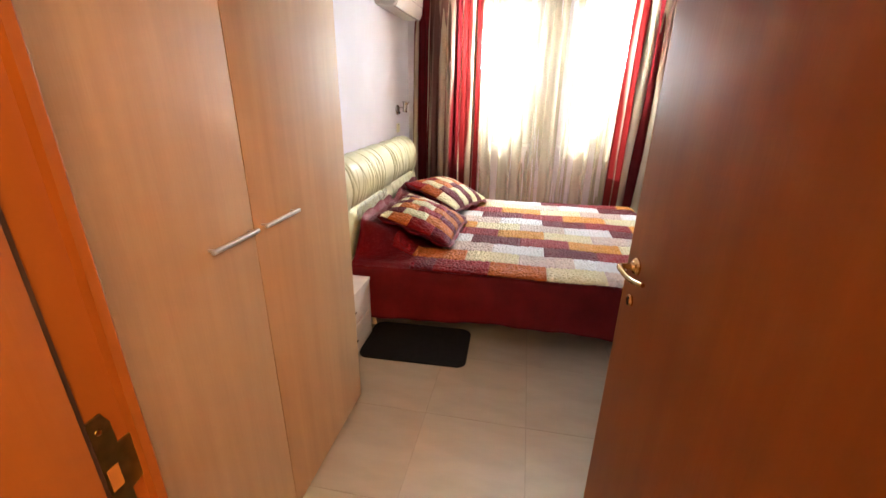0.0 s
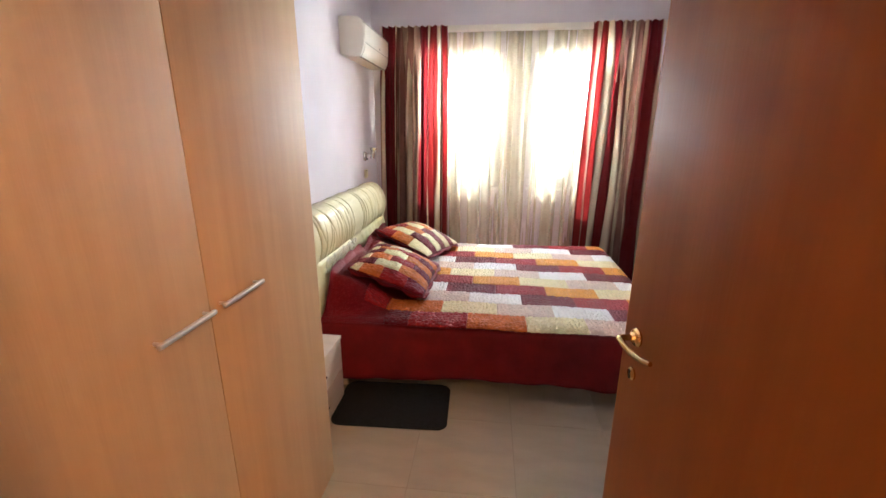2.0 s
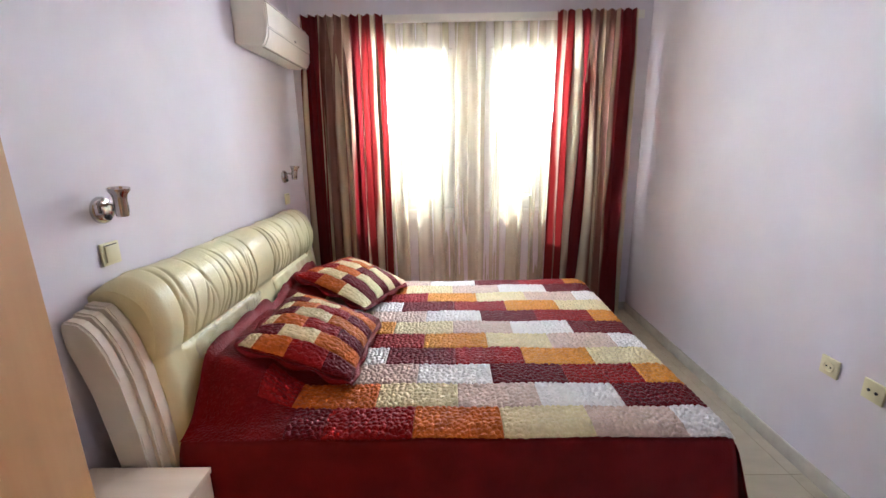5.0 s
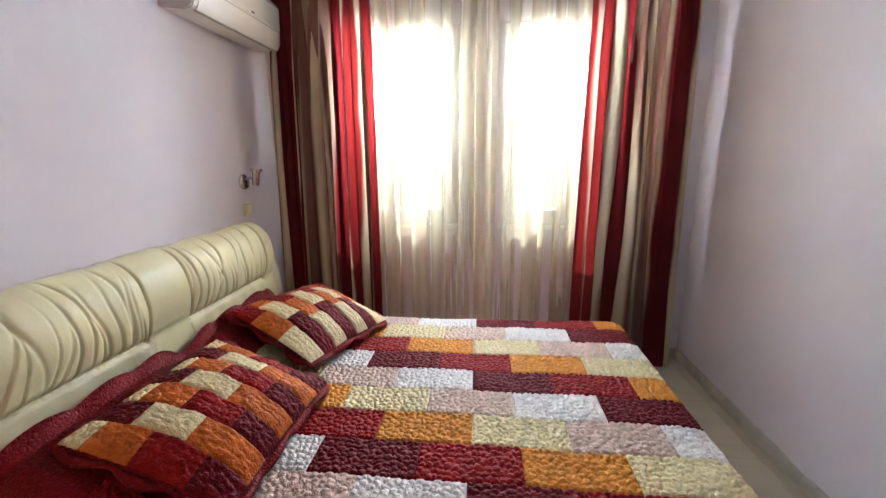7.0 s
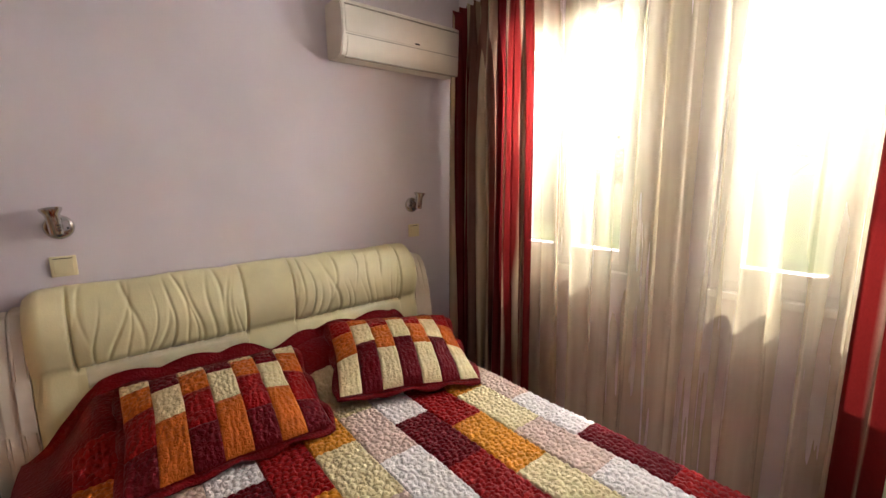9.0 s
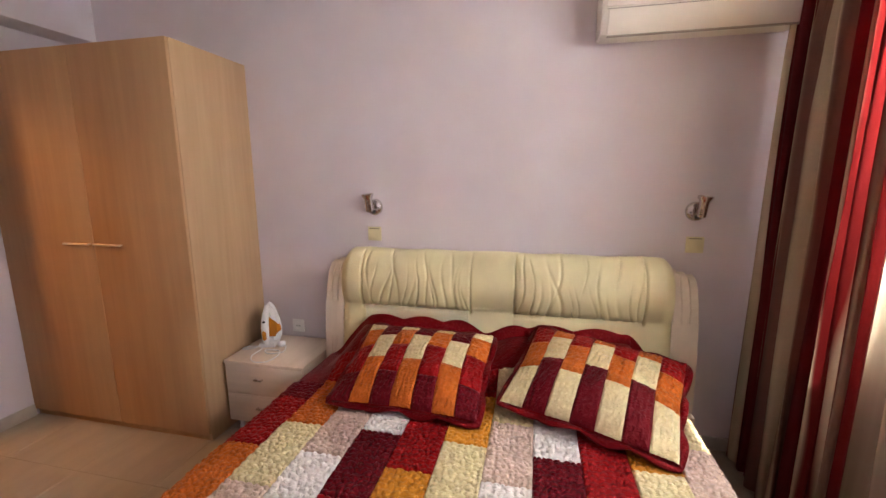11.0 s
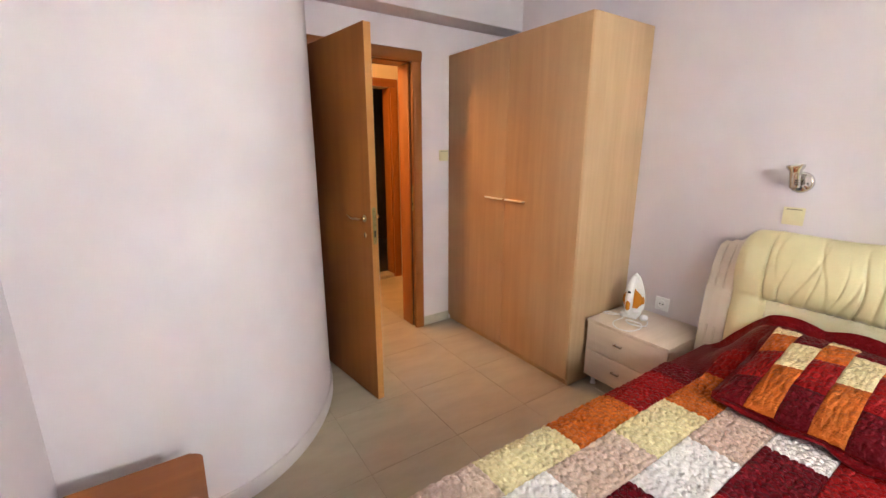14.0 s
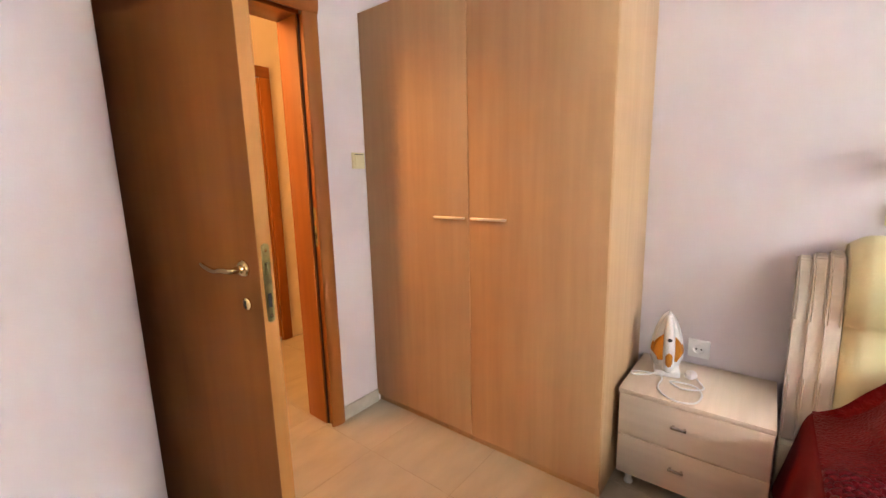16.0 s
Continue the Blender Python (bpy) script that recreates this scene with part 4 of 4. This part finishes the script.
# ---- cushions ----
def cushion(m, columns, label):
    cu = thing("cushion", m, label, "cushion", "pair of patchwork cushions")
    W, D, H = 0.635, 0.495, 0.080
    def surf(u, v, side):
        """u, v from -1 to 1 over the pillow."""
        f = max(0.0, 1 - abs(u) ** 2.2) ** 0.75 * max(0.0, 1 - abs(v) ** 2.2) ** 0.75
        pull = 1 - 0.05 * (abs(v) ** 2) * (1 - abs(u)) - 0.0
        wr = 0.004 * math.sin(7 * u + 3 * v) + 0.003 * math.sin(13 * v - 4 * u)
        return (u * W / 2 * (1 - 0.04 * (1 - abs(v))), v * D / 2 * pull, side * (H * f + 0.003) + wr * f)
    n = 28
    for side, pname in ((1, "front"), (-1, "back")):
        vs = [surf(-1 + 2 * i / n, -1 + 2 * j / n, side) for j in range(n + 1) for i in range(n + 1)]
        fs = [(j * (n + 1) + i, j * (n + 1) + i + 1, (j + 1) * (n + 1) + i + 1, (j + 1) * (n + 1) + i) for j in range(n) for i in range(n)]
        mesh_object(pname, vs, [f if side > 0 else f[::-1] for f in fs], M_MAROON, cu)
    # scalloped flange
    loop = []
    per = 32
    for k in range(4 * per):
        q, t = divmod(k, per)
        t = -1 + 2 * t / per
        u, v = [(t, -1), (1, t), (-t, 1), (-1, -t)][q]
        sc = 0.012 + 0.014 * abs(math.sin(k / per * math.pi * (4 if q % 2 == 0 else 3)))
        x, y, z = surf(u, v, 0)
        d = Vector((u if abs(u) > abs(v) else u * 0.3, v if abs(v) >= abs(u) else v * 0.3)).normalized() if abs(abs(u) - abs(v)) > 0.02 else Vector((u, v)).normalized()
        loop.append(((x * 0.97, y * 0.97, 0.004), (x + d.x * sc, y + d.y * sc, 0.012 * math.sin(k * 0.55)), (x + d.x * sc, y + d.y * sc, -0.007 + 0.012 * math.sin(k * 0.55)), (x * 0.97, y * 0.97, -0.005)))
    vs = [p for l4 in loop for p in l4]
    fs = []
    nl = len(loop)
    for k in range(nl):
        a, b = 4 * k, 4 * ((k + 1) % nl)
        fs += [(a + e, b + e, b + (e + 1) % 4, a + (e + 1) % 4) for e in range(4)]
    mesh_object("flange", vs, fs, M_MAROON, cu, "scalloped maroon flange")
    nc = len(columns)
    for c, col in enumerate(columns):
        u0, u1 = -0.992 + 1.984 * c / nc, -0.992 + 1.984 * (c + 1) / nc
        shares = [s for s, _ in col]
        at = 0.992
        for s, color in col:
            v1, v0 = at, at - 1.984 * s / sum(shares)
            at = v0
            k = 22
            us, ws = np.meshgrid(np.linspace(0, 1, k + 1), np.linspace(0, 1, k + 1))
            pu, pv = u0 + (u1 - u0) * us, v0 + (v1 - v0) * ws
            hs = 0.002 + np.clip(0.4 + 8 * np.minimum(np.minimum(us, 1 - us), np.minimum(ws, 1 - ws)), 0, 1) * (0.001 + 0.0125 * pebbles(pu * W / 2 + m.translation.y * 3, pv * D / 2))
            vs = [Vector(surf(a, b, 1)) + Vector((0, 0, h)) for a, b, h in zip(pu.ravel(), pv.ravel(), hs.ravel())]
            fs = [(j * (k + 1) + i, j * (k + 1) + i + 1, (j + 1) * (k + 1) + i + 1, (j + 1) * (k + 1) + i) for j in range(k) for i in range(k)]
            mesh_object("patch", vs, fs, Q_COL["rust" if color == "orange" else color], cu)
    return cu

A1 = [(0.35, "cream"), (0.9, "orange"), (1.1, "red"), (0.9, "dark")]
A2 = [(0.7, "dark"), (1.0, "cream"), (1.3, "orange")]
cushion(pose(-0.355, 2.915, 0.600, 19, 0, 88), [A1, A2, A1, A2, A1, A2, A1], "patchwork cushion in rust, red and cream on the bed")
B1 = [(0.8, "red"), (1.0, "orange"), (1.2, "cream")]
B2 = [(0.45, "orange"), (1.0, "cream"), (1.5, "dark")]
cushion(pose(-0.340, 3.675, 0.616, 19, 4, 73), [B1, B2, B1, B2, B1, B2, B1], "patchwork cushion lying askew beside the other")

# ---- bedside cabinet, iron ----
night = thing("nightstand", pose(XL + 0.012, 1.728, 0.0), "pale birch bedside cabinet with two drawers", "nightstand")
NW, ND, NH = 0.490, 0.405, 0.435
box("side", 0.0, 0.0, 0.065, ND - 0.020, 0.016, NH - 0.020, M_PALE, night, 0.001)
box("side", 0.0, NW - 0.016, 0.065, ND - 0.020, NW, NH - 0.020, M_PALE, night, 0.001)
box("back", 0.0, 0.016, 0.065, 0.006, NW - 0.016, NH - 0.020, M_PALE, night)
box("bottom", 0.006, 0.016, 0.065, ND - 0.020, NW - 0.016, 0.083, M_PALE, night)
box("tabletop", 0.0, -0.002, NH - 0.020, ND + 0.004, NW + 0.002, NH, M_PALE, night, 0.002)
for z0, z1 in ((0.068, 0.236), (0.240, 0.413)):
    dr = box("drawer", ND - 0.019, 0.002, z0, ND, NW - 0.002, z1, M_PALEFRONT, night, 0.0015)
    py, pz = NW * 0.44, (z0 + z1) / 2 + 0.012
    pull = box("pull", ND + 0.012, py - 0.026, pz - 0.006, ND + 0.019, py + 0.026, pz + 0.006, M_CHROME, dr, 0.003, "small flat metal pull")
    for q in (py - 0.019, py + 0.019):
        box("pull_post", ND, q - 0.004, pz - 0.004, ND + 0.0125, q + 0.004, pz + 0.004, M_CHROME, pull, 0.001)
for x, y in ((0.04, 0.04), (0.04, NW - 0.04), (ND - 0.05, 0.04), (ND - 0.05, NW - 0.04)):
    part("foot", lathe_bm([(0.016, 0.0), (0.018, 0.006), (0.012, 0.016), (0.014, 0.065)], 14, Matrix.Translation((x, y, 0))), M_WHITEPL, night, smooth=True)

def iron_thing():
    ir = thing("steam_iron", pose(XL + 0.165, 1.848, NH + 0.001, 0, 0, 14), "white and orange steam iron standing on its heel", "iron")
    # soleplate stands upright, facing the wall; nose up
    def outline(scale, tall=0.262, n=15):
        """Egg-like half outline, widest near its lower third."""
        pts = []
        for i in range(n):
            t = i / (n - 1)
            wide = (0.70 + 0.30 * ease(t / 0.26)) if t < 0.26 else math.cos((t - 0.26) / 0.74 * math.pi / 2) ** 0.62
            pts.append((0.064 * scale * max(0.02, wide), t * tall))
        return pts
    def body(y0, y1, s0, s1, z_lift=0.0, tall=0.262):
        bm = bmesh.new()
        o0, o1 = outline(s0, tall), outline(s1, tall)
        def ring(o, y):
            return [bm.verts.new((y, p[0], p[1] + z_lift)) for p in o] + [bm.verts.new((y, -p[0], p[1] + z_lift)) for p in o[-2::-1]]
        a, b = ring(o0, y0), ring(o1, y1)
        bm.faces.new(a)
        bm.faces.new(b)
        for i in range(len(a)):
            bm.faces.new((a[i], a[(i + 1) % len(a)], b[(i + 1) % len(a)], b[i]))
        return bm
    part("soleplate", body(-0.040, -0.034, 1.0, 1.0), M_CHROME, ir, "steel soleplate", True)
    part("skirt", body(-0.034, -0.004, 1.0, 0.86), M_WHITEPL, ir, smooth=True)
    part("nose", body(-0.004, 0.016, 0.86, 0.50, 0.0, 0.250), M_WHITEPL, ir, "white upper housing", True)
    part("water_tank", body(-0.020, 0.018, 0.99, 0.80, 0.055, 0.128), M_ORANGEPL, ir, "orange water tank", True)
    grip = smooth_path([(0.012, 0, 0.030), (0.058, 0, 0.040), (0.066, 0, 0.090), (0.062, 0, 0.150), (0.040, 0, 0.205), (0.010, 0, 0.245)], 6)
    part("grip", tube_bm(grip, [0.016 + 0.006 * math.sin(math.pi * i / (len(grip) - 1)) for i in range(len(grip))], 12), M_WHITEPL, ir, "white moulded handle", True, 60)
    part("grip_inlay", tube_bm([(0.070, 0, 0.046), (0.077, 0, 0.070), (0.079, 0, 0.100), (0.074, 0, 0.128)], [0.010, 0.014, 0.014, 0.009], 12), M_ORANGEPL, ir, "orange soft grip inlay", True, 60)
    part("dial", lathe_bm([(0.009, 0), (0.009, 0.008), (0.006, 0.010)], 16, Matrix.Translation((0.070, 0, 0.165)) @ Matrix.Rotation(radians(70), 4, "Y")), M_DARK, ir, "dark temperature dial", True)
    box("heel", -0.034, -0.048, 0.0, 0.062, 0.048, 0.030, M_WHITEPL, ir, 0.008)
    return ir

iron_thing()
cz = NH + 0.0045
cord = thing("iron_cord", pose(0, 0, 0), "loose white mains cord of the iron on the cabinet", "cord")
loop = smooth_path([(-0.735, 1.850, cz + 0.02), (-0.700, 1.790, cz), (-0.672, 1.742, cz), (-0.700, 1.736, cz), (-0.725, 1.780, cz), (-0.715, 1.835, cz + 0.004), (-0.690, 1.850, cz), (-0.615, 1.850, cz), (-0.560, 1.880, cz), (-0.535, 1.930, cz), (-0.560, 1.985, cz), (-0.640, 1.996, cz), (-0.700, 1.960, cz), (-0.690, 1.880, cz), (-0.650, 1.930, cz), (-0.690, 1.995, cz), (-0.770, 1.965, cz)], 8)
part("cable", tube_bm(loop, 0.0035, 8), M_WHITEPL, cord, smooth=True, sharp=60)
part("plug", lathe_bm([(0.012, 0), (0.018, 0.008), (0.019, 0.030), (0.010, 0.042)], 16, Matrix.Translation((-0.775, 1.958, cz + 0.0155)) @ Matrix.Rotation(radians(90), 4, "X") @ Matrix.Rotation(radians(40), 4, "Y")), M_WHITEPL, cord, "white round plug", True)

# ---- wall lamps, switches, sockets ----
def wall_lamp(y, s):
    la = thing("wall_lamp", pose(XL, y, 1.275), "brushed steel spot lamp on a round wall base", "wall lamp", "pair of reading lamps")
    across = Matrix.Rotation(radians(90), 4, "Y")
    part("base", lathe_bm([(0.048, 0.0), (0.048, 0.008), (0.045, 0.014), (0.038, 0.019), (0.014, 0.022)], 32, across), M_CHROME, la, "domed steel wall base", True)
    part("knob", lathe_bm([(0.010, 0.0), (0.010, 0.014), (0.007, 0.018)], 16, Matrix.Translation((0.014, 0, -0.026)) @ across), M_DARK, la, "black rocker knob", True)
    for k in (-1, 1):
        part("screw", lathe_bm([(0.004, 0.0), (0.004, 0.004), (0.002, 0.005)], 10, Matrix.Translation((0.0165, k * 0.027, -0.004)) @ across), M_DARK, la, "small dark fixing screw")
    part("arm", tube_bm(smooth_path([(0.018, 0, 0.014), (0.034, s * 0.002, 0.024), (0.063, s * 0.005, 0.020)], 4), 0.007, 12), M_CHROME, la, smooth=True)
    tilt = Matrix.Translation((0.082, s * 0.006, 0.030)) @ Matrix.Rotation(radians(5), 4, "Y") @ Matrix.Rotation(radians(-4 * s), 4, "X")
    spot = part("spot", lathe_bm([(0.016, -0.052), (0.019, -0.051), (0.0205, -0.047), (0.0215, 0.014), (0.025, 0.026), (0.034, 0.040), (0.035, 0.049), (0.032, 0.049), (0.023, 0.028), (0.019, 0.016)], 32, tilt), M_CHROME, la, "flared steel spot head", True)
    for k in range(3):
        part("vent_slot", box_bm(-0.0015, -0.007, -0.002, 0.0015, 0.007, 0.002), M_DARK, spot).matrix_local = tilt @ Matrix.Rotation(radians(-35 * s), 4, "Z") @ Matrix.Translation((0.0203, 0, -0.036 + 0.010 * k))
    return la

wall_lamp(2.495, -1)
wall_lamp(4.185, 1)

def switch(m, name, label, kind_name, w=0.082, socket=False):
    sw = thing(name, m, label, kind_name)
    mm = M_WHITEPL if socket == "white" else M_SWITCH
    box("plate", 0.0, -w / 2, -w / 2, 0.010, w / 2, w / 2, mm, sw, 0.004)
    if socket:
        part("socket_ring", lathe_bm([(0.024, 0.0), (0.024, 0.004), (0.020, 0.004), (0.019, -0.002), (0.004, -0.002)], 24, Matrix.Translation((0.0102, 0, 0)) @ Matrix.Rotation(radians(90), 4, "Y")), mm, sw, smooth=True)
        for y in (-0.0095, 0.0095):
            part("pin_hole", lathe_bm([(0.0035, 0), (0.0035, 0.0045)], 10, Matrix.Translation((0.0085, y, 0)) @ Matrix.Rotation(radians(90), 4, "Y")), M_DARK, sw)
    else:
        box("rocker", 0.010, -w * 0.36, -w * 0.36, 0.0165, w * 0.36, w * 0.36, mm, sw, 0.003)
        box("slot", 0.0100, -w * 0.36, w * 0.37, 0.0118, w * 0.36, w * 0.405, M_DARK, sw)
    return sw

switch(pose(XL, 2.490, 1.118), "light_switch", "yellowed plastic light switch under the wall lamp", "switch")
switch(pose(XL, 4.195, 1.108), "light_switch", "yellowed plastic light switch under the wall lamp", "switch")
switch(pose(-0.352, YD, 1.375, 0, 0, 90), "light_switch", "yellowed plastic light switch beside the door", "switch")
switch(pose(XL, 1.945, 0.505), "wall_socket", "white round-pin socket above the bedside cabinet", "socket", socket="white")
switch(pose(XR, 2.64, 0.545, 0, 0, 180), "wall_socket", "yellowed round-pin socket on the lilac wall", "socket", socket=True)
aerial = thing("aerial_socket", pose(XR, 2.455, 0.545, 0, 0, 180), "yellowed aerial socket with two round holes", "socket")
box("plate", 0.0, -0.041, -0.041, 0.010, 0.041, 0.041, M_SWITCH, aerial, 0.004)
for y in (-0.014, 0.014):
    part("jack", lathe_bm([(0.006, 0), (0.006, 0.003), (0.003, 0.003)], 12, Matrix.Translation((0.0095, y, 0)) @ Matrix.Rotation(radians(90), 4, "Y")), M_DARK, aerial)

# ---- air conditioner ----
ac = thing("air_conditioner", pose(XL, 3.668, 2.065), "ivory wall-mounted air conditioner above the bed", "air conditioner")
pr = [(0.0, 0.015), (0.130, 0.0), (0.165, 0.012), (0.188, 0.060), (0.198, 0.120), (0.196, 0.220), (0.180, 0.265), (0.150, 0.285), (0.0, 0.290)]
bma = prism_bm(pr, 0.0, 0.80, "y")
bmesh.ops.bevel(bma, geom=[e for e in bma.edges], offset=0.006, segments=2, affect="EDGES")
part("casing", bma, M_AC, ac, smooth=True)
box("front_panel", 0.196, 0.018, 0.112, 0.203, 0.782, 0.238, M_AC, ac, 0.003)
bmf = prism_bm([(0.150, -0.001), (0.170, 0.010), (0.194, 0.058), (0.1985, 0.098), (0.193, 0.098), (0.186, 0.062), (0.164, 0.016)], 0.030, 0.770, "y")
part("louvre", bmf, M_AC, ac, smooth=True)
# thin darker strips stand in for the shade in the outlet gap and panel grooves
box("outlet_gap", 0.150, 0.030, -0.0015, 0.166, 0.770, 0.004, M_GAP, ac)
for z, x in ((0.103, 0.1975), (0.244, 0.1965)):
    box("groove", 0.185, 0.022, z, x, 0.778, z + 0.003, M_GAP, ac)
box("display", 0.2025, 0.440, 0.120, 0.2042, 0.470, 0.128, M_DARK, ac, label="small dark display window")

# ---- mat and stool ----
def rounded(x0, x1, y0, y1, r, n=6):
    pts = []
    for cx, cy, a0 in ((x1 - r, y1 - r, 0), (x0 + r, y1 - r, 90), (x0 + r, y0 + r, 180), (x1 - r, y0 + r, 270)):
        pts += [(cx + r * math.cos(radians(a0 + 90 * k / n)), cy + r * math.sin(radians(a0 + 90 * k / n))) for k in range(n + 1)]
    return pts

rug = thing("bath_mat", pose(-0.255, 2.245, 0.001, 0, 0, 2), "black bedside mat with rounded corners", "mat")
bmr = prism_bm(rounded(-0.315, 0.315, -0.195, 0.195, 0.055), 0.0, 0.012)
bmesh.ops.bevel(bmr, geom=[e for e in bmr.edges if abs(e.verts[0].co.z - 0.012) < 1e-5 and abs(e.verts[1].co.z - 0.012) < 1e-5], offset=0.005, segments=2, affect="EDGES")
part("cover", bmr, M_MAT, rug, smooth=True)

stool = thing("stool", pose(1.685, 1.895, 0.0), "brown cherry wood stool with rounded top", "stool")
bms = prism_bm(rounded(-0.19, 0.19, -0.16, 0.16, 0.035), 0.425, 0.450)
bmesh.ops.bevel(bms, geom=[e for e in bms.edges if abs(e.verts[0].co.z - e.verts[1].co.z) < 1e-5], offset=0.006, segments=2, affect="EDGES")
part("seat", bms, M_STOOL, stool, smooth=True)
for x in (-0.155, 0.155):
    for y in (-0.125, 0.125):
        box("leg", x - 0.018, y - 0.018, 0.0, x + 0.018, y + 0.018, 0.425, M_STOOL, stool, 0.004)
for y in (-0.125, 0.125):
    box("apron", -0.137, y - 0.010, 0.350, 0.137, y + 0.010, 0.425, M_STOOL, stool, 0.002)
for x in (-0.155, 0.155):
    box("apron", x - 0.010, -0.107, 0.350, x + 0.010, 0.107, 0.425, M_STOOL, stool, 0.002)

# ---- outside ----
ground = mesh_object("ground", [(-800, -800, -0.6), (800, -800, -0.6), (800, 800, -0.6), (-800, 800, -0.6)], [(0, 1, 2, 3)], M_GRASS, smooth=False)
structure(ground, "sunlit garden grass outside the windows", "ground")
def house(m, w, d, h, label):
    ho = thing("house", m, label, "house")
    box("wall", -w / 2, -d / 2, 0, w / 2, d / 2, h, M_PEACH, ho)
    ov = 0.6
    vs = [(-w / 2 - ov, -d / 2 - ov, h), (w / 2 + ov, -d / 2 - ov, h), (w / 2 + ov, d / 2 + ov, h), (-w / 2 - ov, d / 2 + ov, h), (-w / 2 + d / 3, 0, h + d * 0.22), (w / 2 - d / 3, 0, h + d * 0.22)]
    mesh_object("roof", vs, [(0, 1, 5, 4), (2, 3, 4, 5), (1, 2, 5), (3, 0, 4), (3, 2, 1, 0)], M_ROOFTILE, ho, "orange clay tile roof", smooth=False)
    for z in (0.9, 3.6):
        if z + 1.5 > h:
            continue
        for k in range(4):
            x = -w / 2 + w * (k + 0.5) / 4
            win = box("window", x - 0.5, -d / 2 - 0.03, z, x + 0.5, -d / 2 + 0.02, z + 1.3, M_DARK, ho)
            box("frame", x - 0.56, -d / 2 - 0.05, z - 0.06, x + 0.56, -d / 2 - 0.031, z, M_PVC, win)
    return ho

house(pose(-17.0, 19.0, -0.6, 0, 0, 40), 14.0, 8.0, 4.4, "peach rendered house with an orange tile roof")

def tree(x, y, h, seed):
    rnd = random.Random(seed)
    tr = thing("tree", pose(x, y, -0.6), "leafy green garden tree outside", "tree")
    trunk = smooth_path([(0, 0, 0), (0.08 * rnd.uniform(-1, 1), 0.05, h * 0.25), (0.15 * rnd.uniform(-1, 1), 0.1 * rnd.uniform(-1, 1), h * 0.55), (0.1, 0.0, h * 0.85)], 4)
    part("trunk", tube_bm(trunk, [0.13 * (1 - 0.75 * i / len(trunk)) for i in range(len(trunk))], 10), M_BARK, tr, smooth=True)
    for k in range(6):
        a = rnd.uniform(0, 6.28)
        z = h * rnd.uniform(0.35, 0.7)
        tip = (h * 0.28 * math.cos(a), h * 0.28 * math.sin(a), z + h * 0.18)
        part("limb", tube_bm(smooth_path([(0, 0, z), (tip[0] * 0.5, tip[1] * 0.5, z + h * 0.06), tip], 3), [0.045, 0.04, 0.035, 0.03, 0.025, 0.02, 0.012], 7), M_BARK, tr, smooth=True)
    vs, fs = [], []
    for k in range(2600):
        a, b = rnd.uniform(0, 6.28), math.acos(rnd.uniform(-1, 1))
        rr = h * 0.36 * (rnd.random() ** 0.4) * (0.75 + 0.35 * noise.noise((math.cos(a) * 2, math.sin(a) * 2, math.cos(b) * 2 + seed)))
        c = Vector((rr * math.sin(b) * math.cos(a), rr * math.sin(b) * math.sin(a), h * 0.68 + rr * math.cos(b) * 0.85))
        e = Vector((rnd.uniform(-1, 1), rnd.uniform(-1, 1), rnd.uniform(-1, 1))).normalized() * 0.09
        f = e.orthogonal().normalized() * 0.05
        i = len(vs)
        vs += [c - e, c + f, c + e, c - f]
        fs.append((i, i + 1, i + 2, i + 3))
    mesh_object("crown", vs, fs, M_LEAF, tr, smooth=False)
    return tr

tree(-1.6, 12.5, 4.2, 3)
tree(-5.5, 14.0, 3.6, 8)
tree(4.2, 13.0, 4.5, 12)

# ---- floor tiles, last ----
lay_tiles(XL, XR, YD - 0.035, YW)
lay_tiles(HX0, HX1, HY0, YD - 0.035)
